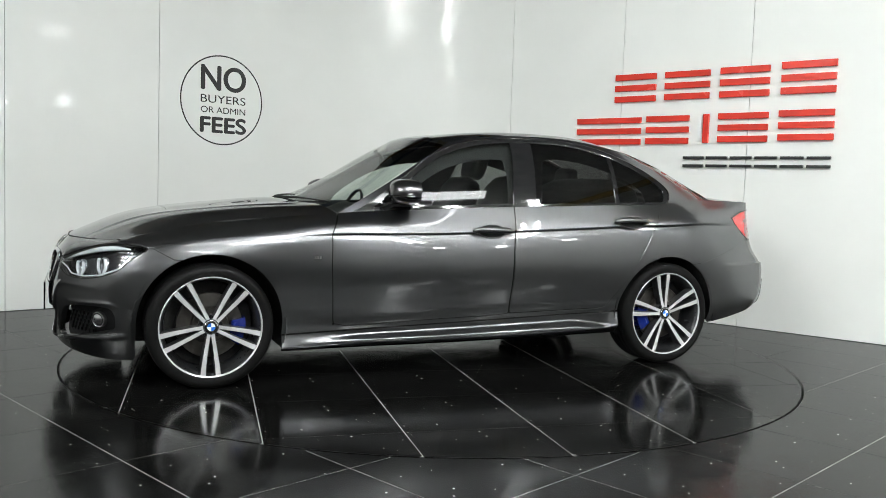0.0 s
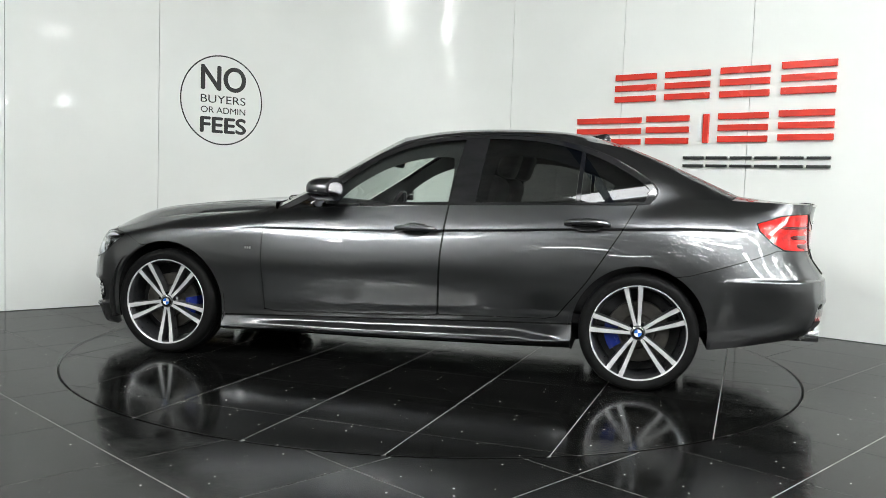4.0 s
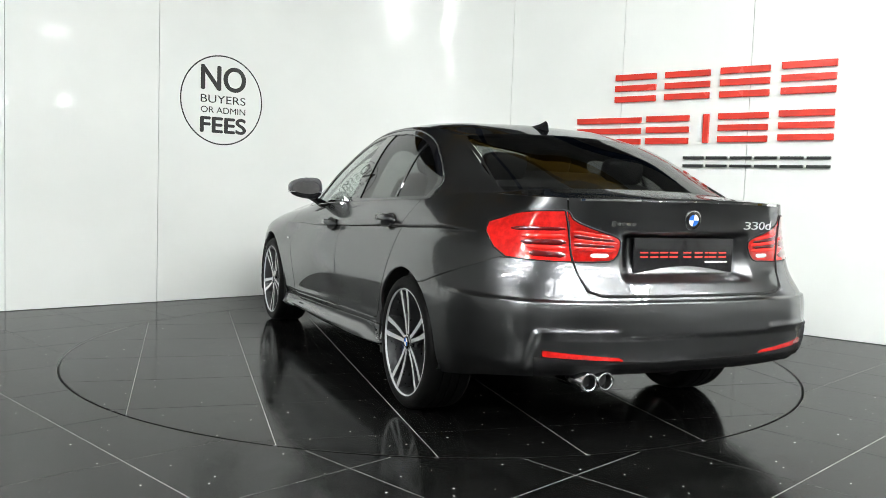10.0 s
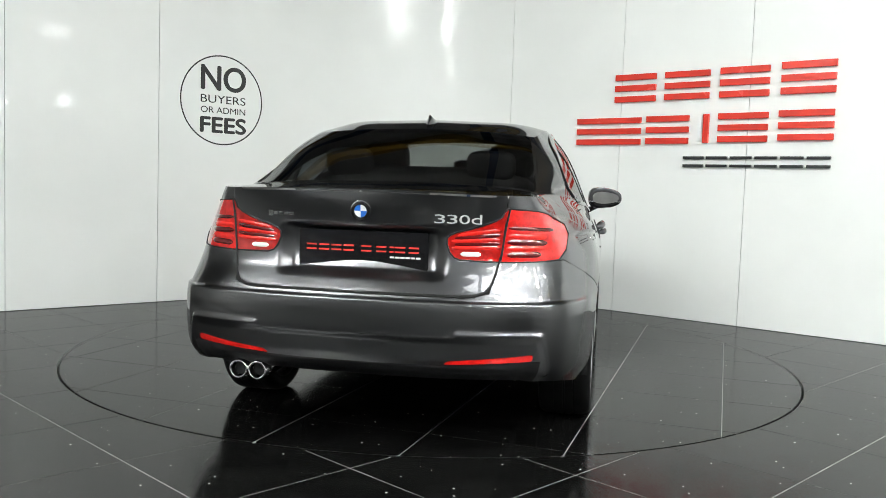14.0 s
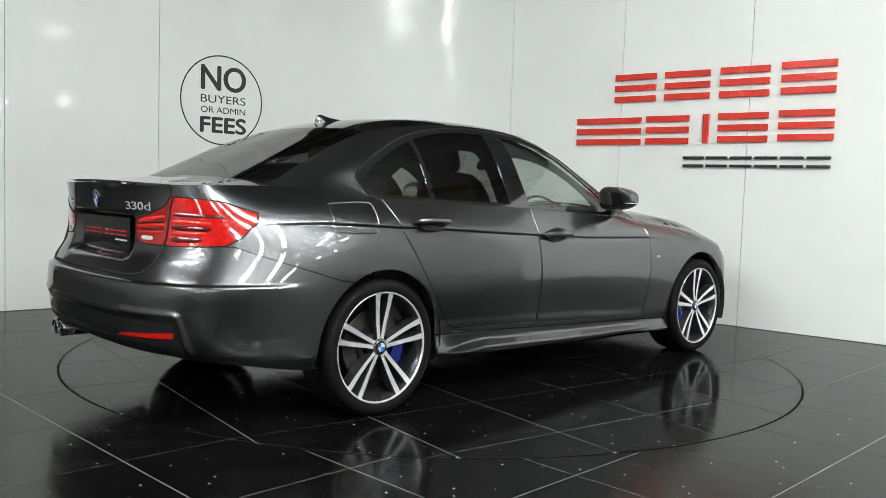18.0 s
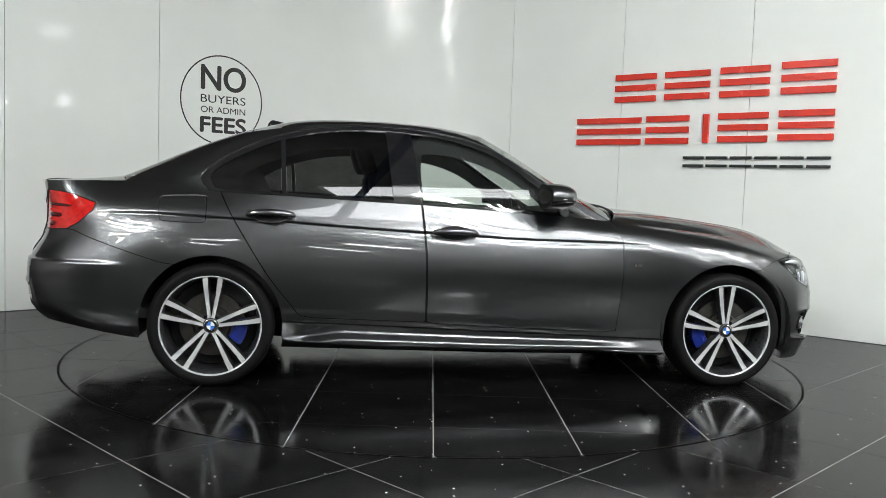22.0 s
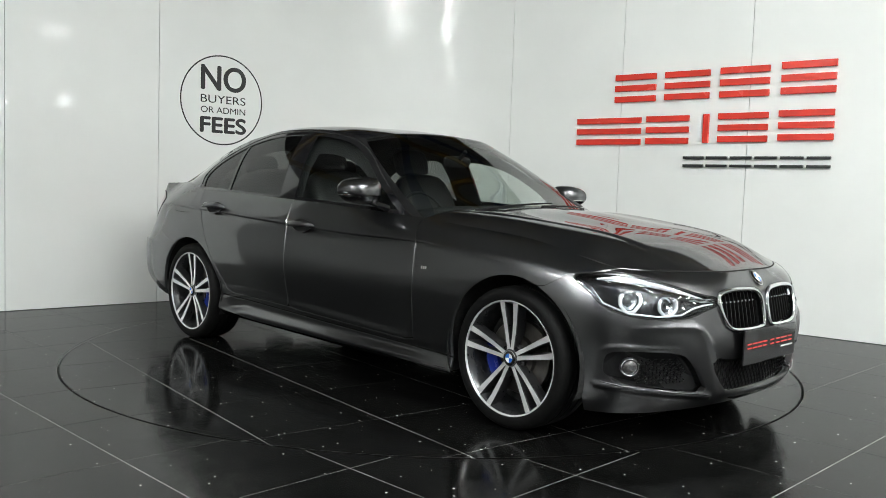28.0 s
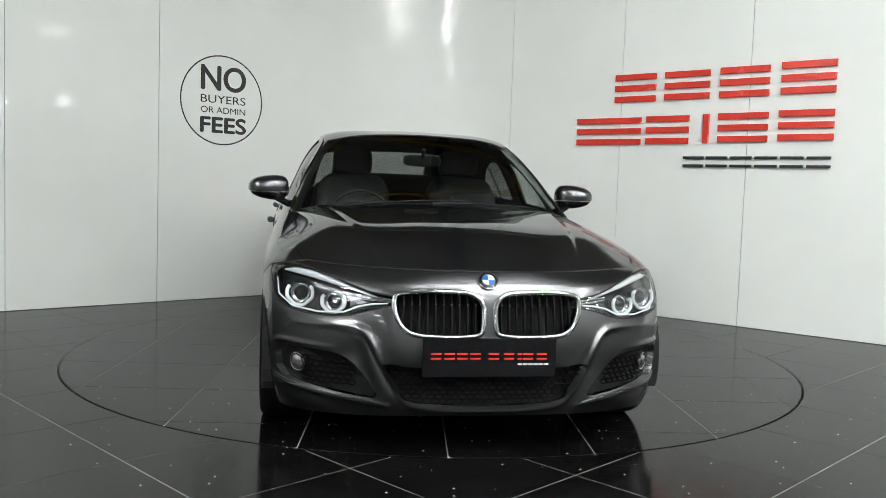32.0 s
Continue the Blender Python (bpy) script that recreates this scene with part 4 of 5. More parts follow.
def on_body(s, z, lift=0.0, side=1):
    """A frame on the body: x along it to the back, y up it, z outward."""
    p, n = surf(s, z)
    p2 = surf(s + 0.01, z)[0]
    if side < 0:
        p, n, p2 = Vector((p.x, -p.y, p.z)), Vector((n.x, -n.y, n.z)), Vector((p2.x, -p2.y, p2.z))
    t = (p2 - p).normalized()
    y = n.cross(t).normalized()
    if y.z < 0:
        t, y = -t, -y
    t = y.cross(n).normalized()
    m = Matrix((t, y, n)).transposed().to_4x4()
    m.translation = p + n * lift
    return m


def sweep(path, radius, closed=False, seg=8, flat=1.0, ups=None):
    """A rod along a path; flat squeezes it along the second way."""
    path = [Vector(p) for p in path]
    n, vs, fs = len(path), [], []
    for i, p in enumerate(path):
        a = path[(i - 1) % n] if closed or i else path[0]
        b = path[(i + 1) % n] if closed or i < n - 1 else path[-1]
        t = (b - a).normalized()
        u = Vector(ups[i]) if ups else Vector((0, 0, 1))
        x = t.cross(u)
        x = x.normalized() if x.length > 1e-6 else Vector((1, 0, 0))
        y = x.cross(t).normalized()
        r = radius[i] if isinstance(radius, (list, tuple)) else radius
        for k in range(seg):
            c = 2 * math.pi * k / seg
            vs.append(p + x * (r * math.cos(c)) + y * (r * flat * math.sin(c)))
    m = n if closed else n - 1
    for i in range(m):
        j = (i + 1) % n
        for k in range(seg):
            fs.append((i * seg + k, i * seg + (k + 1) % seg, j * seg + (k + 1) % seg, j * seg + k))
    if not closed:
        fs += [tuple(range(seg)), tuple(range((n - 1) * seg, n * seg))[::-1]]
    return vs, fs


def revolve(profile, seg, axis="y"):
    """A closed ring of the profile (r, h) turned about the y axis."""
    n, vs, fs = len(profile), [], []
    for i in range(seg):
        c, s = math.cos(2 * math.pi * i / seg), math.sin(2 * math.pi * i / seg)
        vs += [(r * c, h, r * s) for r, h in profile]
        for k in range(n):
            j = (i + 1) % seg
            fs.append((i * n + k, j * n + k, j * n + (k + 1) % n, i * n + (k + 1) % n))
    return vs, fs


def solid(name, vf, mat, smooth=40, parent=None, label="", m=None):
    me = mesh_of(name, vf[0], vf[1], mat)
    bm = bmesh.new()
    bm.from_mesh(me)
    bpy.data.meshes.remove(me)
    me = from_bm(name, bm, mat, smooth)
    return part(name, me, parent, label, m) if parent is not None else me


def disc_mesh(name, r, h, mat, seg=28, dome=0.0):
    """A round button, its face towards z."""
    vs, fs = [(0, 0, h + dome)], []
    rings = [(r * 0.5, h + dome * 0.75), (r * 0.94, h), (r, h * 0.7), (r, 0)]
    for rr, z in rings:
        vs += [(rr * math.cos(2 * math.pi * i / seg), rr * math.sin(2 * math.pi * i / seg), z) for i in range(seg)]
    for i in range(seg):
        j = (i + 1) % seg
        fs.append((0, 1 + i, 1 + j))
        for k in range(len(rings) - 1):
            fs.append((1 + k * seg + i, 1 + (k + 1) * seg + i, 1 + (k + 1) * seg + j, 1 + k * seg + j))
    return solid(name, (vs, fs), mat, 40)


# dark inner shell, seen in the joints
inner = tuple(n for n in skin.names() if n not in ("headlight", "kidney", "intake", "pod")) + ("-", "j")
both("inner_shell", skin, inner, SHELL, "", 0, -0.016)
whole("bonnet_liner", [(Skin(table(np.array(hood_net) - [0, 0, .014], 40, 24)), "")], SHELL, flange=0)
trim_in = Skin(band_tab, flip=True)
trim_in.n = list(band.n[:len(trim_in.n)])
trim_in.cells = [c[::-1] for c in trim_in.cells] if np.dot(np.cross(np.array(trim_in.p[trim_in.cells[0][1]]) - np.array(trim_in.p[trim_in.cells[0][0]]), np.array(trim_in.p[trim_in.cells[0][2]]) - np.array(trim_in.p[trim_in.cells[0][0]])), trim_in.n[trim_in.cells[0][0]]) < 0 else trim_in.cells
OPEN_F = rounded([(.40, .90), (.33, 1.03), (.14, 1.165), (.00, 1.225), (-.13, 1.258), (-.26, 1.272), (-.335, 1.262), (-.30, .90)], 1)
OPEN_R = rounded([(-.52, .90), (-.575, 1.262), (-.64, 1.290), (-.80, 1.282), (-.95, 1.252), (-1.10, 1.205), (-1.22, 1.15), (-1.30, 1.08), (-1.27, .90)], 1)
trim_in.cut("open", OPEN_F, "xz", 0.0)
trim_in.cut("open", OPEN_R, "xz", 0.0)
roof_in = Skin(table(np.array(roof_net) - [0, 0, .022], 30, 20))
CLOTH = plain("black_cloth", (0.012, 0.012, 0.013), 0.85, 0.3, 200)
LEATHER = plain("black_leather", (0.020, 0.020, 0.021), 0.45, 0.25, 120)
GREY_LINER = plain("anthracite_headliner", (0.018, 0.018, 0.019), 0.9, 0.1, 100)
whole("headliner", [(roof_in, "")], GREY_LINER, "dark anthracite fabric headliner", flange=0)

both("pillar_lining", trim_in, "", GREY_LINER, "dark fabric pillar and roof rail lining", 0, -0.04)

# wheel wells
for sx, cz, rr in ((1.405, .325, .385), (-1.405, .322, .38)):
    for sd in (1, -1):
        vs, fs, n = [], [], 28
        for i in range(n + 1):
            a = math.pi * (-0.12 + 1.24 * i / n)
            x, z = sx + rr * math.cos(a), max(cz + rr * math.sin(a), 0.262 if sx < 0 and math.cos(a) < 0 else 0.20)
            vs += [(x, sd * .872, z), (x, sd * .50, z)]
        for i in range(n):
            fs.append((2 * i, 2 * i + 2, 2 * i + 3, 2 * i + 1))
        fs.append([2 * i + 1 for i in range(n + 1)])
        part("wheel_well", mesh_of("wheel_well", vs, fs, SHELL), car)
# underbody and inner floor
bm = bmesh.new()
bm_box(bm, 0, 0, .215, 2.0, 1.5, .05, bevel=.01)
bm_box(bm, 1.45, 0, .215, 1.15, .98, .05, bevel=.01)
bm_box(bm, -1.42, 0, .300, 1.1, .98, .06, bevel=.01)
part("underbody", from_bm("underbody", bm, SHELL), car)

# ---- wheels ----
TYRE = plain("black_rubber", (0.004, 0.004, 0.004), 0.6, 0.3, 140, spec=0.12)
ALLOY = plain("machined_alloy", (0.88, 0.88, 0.89), 0.24, 0.06, 300, metal=0.6)
ALLOY_DARK = plain("dark_grey_alloy", (0.035, 0.036, 0.038), 0.3, 0.1, 60, metal=0.4, coat=0.6)
DISC = plain("brake_steel", (0.07, 0.066, 0.06), 0.38, 0.2, 30, metal=0.9)
BLUE = plain("blue_caliper_paint", (0.004, 0.014, 0.15), 0.25, 0.1, 30, coat=0.6)
EMBLEM_BLUE = plain("emblem_blue", (0.02, 0.14, 0.55), 0.2, coat=1.0)
EMBLEM_WHITE = plain("emblem_white", (0.75, 0.75, 0.75), 0.25, coat=1.0)


def emblem(parent, r, m, name="emblem"):
    """A round badge: chrome edge, black ring, four quarters."""
    e = part(name, disc_mesh(name, r, 0.004, CHROME), parent, "round chrome-edged badge", m)
    part("ring", disc_mesh("ring", r * 0.93, 0.0052, GLOSS_BLACK, dome=0.001), e)
    for k in range(4):
        n = 8
        vs = [(0, 0, .0072)] + [(r * .60 * math.cos(math.pi / 2 * (k + i / n)), r * .60 * math.sin(math.pi / 2 * (k + i / n)), .0066) for i in range(n + 1)]
        part("quarter", mesh_of("quarter", vs, [(0, i, i + 1) for i in range(1, n + 1)], EMBLEM_BLUE if k % 2 else EMBLEM_WHITE), e)
    vs, fs = revolve([(r * .60, .0066), (r * .66, .0066), (r * .66, .0080), (r * .60, .0080)], 28)
    part("inner_ring", mesh_of("inner_ring", [(x, -z, y) for x, y, z in vs], fs, CHROME), e)
    return e


def spoke_mesh(side):
    """One leg of a twin spoke, along +z, outward +y; side -1 or 1 leans it from the pair's middle."""
    stations = [(.034, .0085, .0095, .094), (.060, .0125, .0092, .094), (.105, .0200, .0096, .094), (.160, .0280, .0105, .098), (.205, .0340, .0118, .103), (.2520, .0385, .0135, .108)]
    vs, fs, mats = [], [], []
    for r, off, w, y in stations:
        x = side * off
        vs += [(x - w, y, r), (x + w, y, r), (x + w * 1.25, y - .006, r), (x + w * 1.45, y - .055, r), (x - w * 1.45, y - .055, r), (x - w * 1.25, y - .006, r)]
    for i in range(len(stations) - 1):
        for k in range(6):
            fs.append((6 * i + k, 6 * i + (k + 1) % 6, 6 * i + 6 + (k + 1) % 6, 6 * i + 6 + k))
            mats.append(0 if k == 0 else 1)
    fs += [(0, 1, 2, 3, 4, 5), tuple(range(len(vs) - 6, len(vs)))]
    mats += [1, 1]
    me = mesh_of("spoke", vs, fs, ALLOY)
    me.materials.append(ALLOY_DARK)
    for p, k in zip(me.polygons, mats):
        p.material_index = k
    bm = bmesh.new()
    bm.from_mesh(me)
    bmesh.ops.recalc_face_normals(bm, faces=bm.faces[:])
    bm.to_mesh(me)
    bm.free()
    return me


SPOKES = {s: spoke_mesh(s) for s in (-1, 1)}
tyre_me = solid("tyre", revolve([(.251, .104), (.258, .113), (.270, .117), (.287, .1185), (.301, .115), (.3115, .105), (.3180, .092), (.3200, .075), (.3200, .047), (.3140, .046), (.3140, .040), (.3205, .039), (.3205, .004), (.3150, .003), (.3150, -.003), (.3205, -.004), (.3205, -.039), (.3140, -.040), (.3140, -.046), (.3200, -.047),
                                 (.3200, -.075), (.3180, -.092), (.3115, -.105), (.301, -.115), (.287, -.1185), (.270, -.117), (.251, -.104)], 72), TYRE, 35)
barrel_me = solid("wheel", revolve([(.2550, .108), (.2465, .100), (.236, .06), (.228, .0), (.228, -.09), (.246, -.108), (.251, -.108), (.240, -.085), (.236, .0), (.246, .085)], 72), ALLOY_DARK, 35)
lip_me = solid("rim_lip", revolve([(.2580, .1115), (.2592, .1130), (.2570, .1150), (.2525, .1135), (.2500, .1090), (.2510, .1060), (.2550, .1085)], 72), ALLOY, 35)
disc_me = solid("brake_disc", revolve([(.165, .030), (.168, .027), (.168, .004), (.165, .001), (.09, .001), (.09, .040), (.075, .046), (.0, .046), (.0, .050), (.09, .048), (.098, .032)], 48), DISC, 35)
# added dark disc that stands for the shade behind the spokes
wheel_backing_me = solid("wheel_backing", revolve([(.0, -.030), (.200, -.030), (.222, -.022), (.224, -.026), (.200, -.036), (.0, -.036)], 40), SHELL, 35)
hub_me = solid("hub", revolve([(.0, .040), (.060, .040), (.062, .070), (.050, .086), (.038, .0955), (.0, .0955)], 40), ALLOY_DARK, 35)


def caliper_mesh():
    vs, fs, n = [], [], 9
    for i in range(n + 1):
        a = radians(-24 + 48 * i / n)
        for r, y in ((.108, .058), (.160, .062), (.181, .052), (.184, -.01), (.108, .0)):
            vs.append((r * math.cos(a), y, r * math.sin(a)))
    for i in range(n):
        for k in range(5):
            fs.append((5 * i + k, 5 * i + (k + 1) % 5, 5 * i + 5 + (k + 1) % 5, 5 * i + 5 + k))
    fs += [tuple(range(5)), tuple(range(5 * n, 5 * n + 5))]
    return solid("brake_caliper", (vs, fs), BLUE, 30)


CAL = caliper_mesh()
BOLT = disc_mesh("wheel_bolt", .010, .008, GLOSS_BLACK, 12)


def add_wheel(x, sd, turn, cal):
    """A wheel with its brake; sd 1: on the left side, -1: on the right, turned round to face outward."""
    y = (.766 if x > 0 else .772) * sd
    w = part("wheel", barrel_me, car, "twin-spoke two-tone alloy wheel", pose(x, y, R_WHEEL - .002, 0, 0, 0 if sd > 0 else 180))
    part("tyre", tyre_me, w, "black low-profile tyre")
    part("rim_lip", lip_me, w)
    part("brake_disc", disc_me, w)
    part("hub", hub_me, w)
    part("wheel_backing", wheel_backing_me, w)
    part("brake_caliper", CAL, w, "blue brake caliper", Matrix.Rotation(radians(cal), 4, "Y"))
    for k in range(5):
        a = turn + 72 * k
        for s in (-1, 1):
            part("spoke", SPOKES[s], w, "", Matrix.Rotation(radians(a), 4, "Y"))
        b = Matrix.Rotation(radians(a + 36), 4, "Y") @ pose(0, .084, .050, -90, 0, 0)
        part("wheel_bolt", BOLT, w, "", b)
    emblem(w, .034, Matrix.Rotation(radians(turn), 4, "Y") @ pose(0, .096, 0, -90, 0, 0), "hub_badge")


# angles from the top, clockwise seen along +y; the brakes face rearward in front and forward behind
add_wheel(1.405, 1, 180, 168)
add_wheel(-1.405, 1, 8, 12)
add_wheel(1.405, -1, 2, 12)
add_wheel(-1.405, -1, -2, 168)

# ---- grille, intakes, plates, badges at the front ----
def ring_on_body(outline, lift, radius, side, flat=1.0):
    pts, nor = [], []
    for s, z in outline:
        p, n = surf(max(s, 0.0), z)
        p = p + n * lift
        pts.append((p.x, p.y * side, p.z))
        nor.append((n.x, n.y * side, n.z))
    return sweep(pts, radius, True, 8, flat, nor)


def plate_behind(name, outline, depth, mat, side, parent, label=""):
    """A sheet a little behind an opening of the body."""
    pts = []
    for s, z in outline:
        p, n = surf(max(s, 0.0), z)
        pts.append((p.x - depth, (p.y if s >= 0 else -surf(-s, z)[0].y) * side, p.z))
    me = mesh_of(name, pts, [list(range(len(pts)))], mat)
    return part(name, me, parent, label)


SLAT = plain("black_slat", (0.003, 0.003, 0.003), 0.5, spec=0.1)
HEX = plain("black_mesh", (0.003, 0.003, 0.0032), 0.6, 0.2, 80, spec=0.05)
for sd in (1, -1):
    k = part("kidney_grille", mesh_of("kidney_grille", *ring_on_body(KIDNEY, .004, .011, sd, 0.9), CHROME, True), car, "chrome-framed black slatted kidney grille")
    plate_behind("backing", KIDNEY, .055, SHELL, sd, k)
    for i in range(10):
        s = .052 + .0315 * i
        zs = [z for z in np.linspace(.49, .66, 30) if shape_distance(np.array([[s, z]]), KIDNEY)[0] < -.004]
        if len(zs) < 3:
            continue
        path = []
        for z in (zs[0], sum(zs) / len(zs), zs[-1]):
            p, n = surf(s, z)
            path.append((p.x - .024, p.y * sd, p.z))
        solid("slat", sweep(path, .0058, False, 6, 2.6, [(1, 0, 0)] * 3), SLAT, 40, k)
        p, n = surf(s, .612)
        part("clip", disc_mesh("clip", .0040, .004, CHROME, 8), k, "", pose(p.x - .012, p.y * sd, p.z, 0, 90, 0))
    # side pod with fog lamp and blade
    g = plate_behind("fog_pod", POD, .045, MATT_BLACK, sd, car, "black lower air inlet with a fog lamp")
    for i in range(5):
        for j in range(9):
            s, z = .53 + .034 * j + (.017 if i % 2 else 0), .290 + .021 * i
            if shape_distance(np.array([[s, z]]), POD)[0] > -.015 or s > .76:
                continue
            p, n = surf(s, z)
            hx = [(p.x - .035 + .002 * math.cos(a), sd * (p.y) + .015 * math.cos(a), p.z + .010 * math.sin(a)) for a in [math.pi / 3 * q for q in range(6)]]
            part("cell", mesh_of("cell", *sweep(hx, .0026, True, 4, 1.0, [(1, 0, 0)] * 6), HEX), g)
    p, n = surf(.835, .358)
    fm = on_body(.800, .348, -.030, sd)
    fog = part("fog_lamp", disc_mesh("fog_lamp", .040, .022, MATT_BLACK, 28), car, "round fog lamp with a chrome bowl", fm @ pose(0, 0, -.014))
    vs, fs = revolve([(.028, .012), (.034, .024), (.038, .024), (.038, .016)], 28)
    part("bezel", mesh_of("bezel", [(x, -z, y) for x, y, z in vs], fs, CHROME, True), fog)
    part("bowl", disc_mesh("bowl", .030, .024, SATIN, 24, 0.006), fog)
    blade = [surf(s, z)[0] + Vector((.004, 0, 0)) for s, z in ((.408, .222), (.50, .237), (.60, .248), (.84, .275), (.93, .290))]
    solid("inlet_blade", sweep([(q.x, q.y * sd, q.z) for q in blade], [.003, .006, .007, .006, .003], False, 8, 0.7), PAINT, 60, car, "painted blade under the inlet")
# the joint between bonnet and nose
nose_line = [Vector(q) for q in spline(chords(EDGE[None, :5], 1), EDGE[:5])(np.linspace(0, chords(EDGE[None, :5], 1)[3], 24))]
nose_line = [Vector((q.x, -q.y, q.z)) for q in nose_line[:0:-1]] + nose_line
solid("bonnet_joint", sweep([tuple(q) for q in nose_line], .0032, False, 6), SHELL, 60, car)
# lower intake
for sd in (1, -1):
    pts = [(max(s, 0), z) for s, z in INTAKE]
    i_part = plate_behind("lower_intake", pts, .05, SHELL, sd, car, "black honeycomb lower intake")
    for i in range(8):
        for j in range(14):
            s, z = .012 + .031 * j + (.0155 if i % 2 else 0), .232 + .0185 * i
            if shape_distance(np.array([[s, z]]), INTAKE)[0] > -.012:
                continue
            p, n = surf(s, z)
            hx = [(p.x - .03, sd * p.y + .0165 * math.cos(a), p.z + .0105 * math.sin(a)) for a in [math.pi / 3 * q for q in range(6)]]
            part("cell", mesh_of("cell", *sweep(hx, .0026, True, 4, 1.0, [(1, 0, 0)] * 6), HEX), i_part)


def show_plate(m, name):
    """A black dealer plate: red bars for the word line and small white bars below."""
    bm = bmesh.new()
    bm_box(bm, 0, 0, 0.004, .524, .150, .008, bevel=.003)
    e = part(name, from_bm(name, bm, GLOSS_BLACK), car, "black show plate with a red bar line", m)
    xs = [-.232, -.180, -.130, -.080, -.008, .052, .094, .128, .182]
    for k, x in enumerate(xs):
        w = .040 if k not in (6, ) else .016
        bm = bmesh.new()
        for dy in (-.009, .009):
            bm_box(bm, x + .022, .006 + dy, .0088, w, .006, .0016)
        part("red_bar", from_bm("red_bar", bm, PLATE_RED), e)
    for k in range(6):
        bm = bmesh.new()
        bm_box(bm, .118 + k * .021, -.024, .0088, .017, .007, .0016)
        part("white_bar", from_bm("white_bar", bm, EMBLEM_WHITE), e)
    return e


PLATE_RED = plain("plate_red", (0.7, 0.03, 0.02), 0.4, glow=(1, .03, .02), power=0.0)
show_plate(Matrix(((0, 0, 1, 2.192), (1, 0, 0, 0), (0, 1, 0, .4165), (0, 0, 0, 1))), "front_plate")
show_plate(Matrix(((0, 0, -1, -2.322), (-1, 0, 0, 0), (0, 1, 0, .808), (0, 0, 0, 1))), "rear_plate")
emblem(car, .041, on_body(0.0, .702, .002), "bonnet_badge")
emblem(car, .041, on_body(SE - 1e-4, .962, .002), "boot_badge")
for s0, n, w, z in ((SE - .395, 5, .024, .940), (SE - .395, 0, 0, 0)):
    for k in range(n):
        bm = bmesh.new()
        bm_box(bm, 0, 0, .002, w * .8, .012 if k else .022, .004, bevel=.001)
        part("badge_bar", from_bm("badge_bar", bm, CHROME), car, "chrome model badge bar", on_body(s0 + w * k, z, 0.001, 1))
# ---- headlamps ----
LED = plain("white_led_guide", (0.85, 0.87, 0.9), 0.2, coat=1.0)
LAMP_CHROME = plain("lamp_chrome", (0.75, 0.76, 0.78), 0.14, metal=1.0)
LAMP_DARK = plain("lamp_housing", (0.055, 0.055, 0.058), 0.18, metal=0.85)
for sd in (1, -1):
    mir = sd < 0
    h = part("headlamp_body", skin.mesh("headlamp_body", "headlight", LAMP_DARK, mir, 0, -0.05), car, "twin headlamp with white light rings")
    brow = [(.45, .648), (.55, .676), (.66, .703), (.78, .725), (.88, .733), (.97, .728)]
    pts = [surf(s, z - .010) for s, z in brow]
    solid("brow", sweep([((p - n * .022).x, (p - n * .022).y * sd, (p - n * .022).z) for p, n in pts], [.004, .009, .015, .018, .016, .005], False, 8, .8), LED, 60, h)
    for s, z, r in ((.820, .636, .054), (.640, .614, .047)):
        p, n = surf(s, z)
        face = Vector((.93, .30 * sd, .05)).normalized()
        c = Vector((p.x, p.y * sd, p.z)) - Vector((n.x, n.y * sd, n.z)) * .042
        side_w = Vector((-face.y, face.x, 0)).normalized()
        up_w = face.cross(side_w).normalized()
        if up_w.z < 0:
            up_w = -up_w
        ring = []
        for q in range(26):
            a = radians(-215 + 250 * q / 25)
            k = 0.97 / max(abs(math.cos(a)), abs(math.sin(a)), .74 * (abs(math.cos(a)) + abs(math.sin(a)))) ** 0.9
            ring.append(c + face * .020 + side_w * (r * k * math.cos(a) * sd) + up_w * (r * .92 * k * math.sin(a)))
        solid("light_ring", sweep(ring, .0076, False, 8, 1.0, [face] * len(ring)), LED, 60, h)
        vs, fs = revolve([(.020, -.01), (.026, .006), (.036, .014), (.038, .014), (.038, -.015)], 26)
        mm = Matrix((side_w, face, up_w)).transposed().to_4x4()
        mm.translation = c
        part("bowl", mesh_of("bowl", vs, fs, LAMP_CHROME, True), h, "", mm)
        part("projector", disc_mesh("projector", .024, .006, GLOSS_BLACK, 24, .012), h, "", mm @ pose(0, -.004, 0, -90, 0, 0))
    for z in (.630, .620):
        pts = [surf(s, z + (s - .40) * .1) for s in (.385, .45, .53)]
        solid("strip", sweep([((p - n * .02).x, (p - n * .02).y * sd, (p - n * .02).z) for p, n in pts], .004, False, 6), LAMP_CHROME, 60, h)

    low = [surf(s, z) for s, z in ((.985, .676), (.93, .614), (.82, .576), (.69, .564), (.58, .570), (.52, .596), (.46, .608), (.40, .612))]
    solid("light_guide", sweep([((p - n * .012).x, (p - n * .012).y * sd, (p - n * .012).z) for p, n in low], [.002] + [.0040] * 6 + [.002], False, 8), LED, 60, h)
    part("seal", mesh_of("seal", *ring_on_body(HEADLIGHT, -.001, .0030, sd), SHELL, True), h)

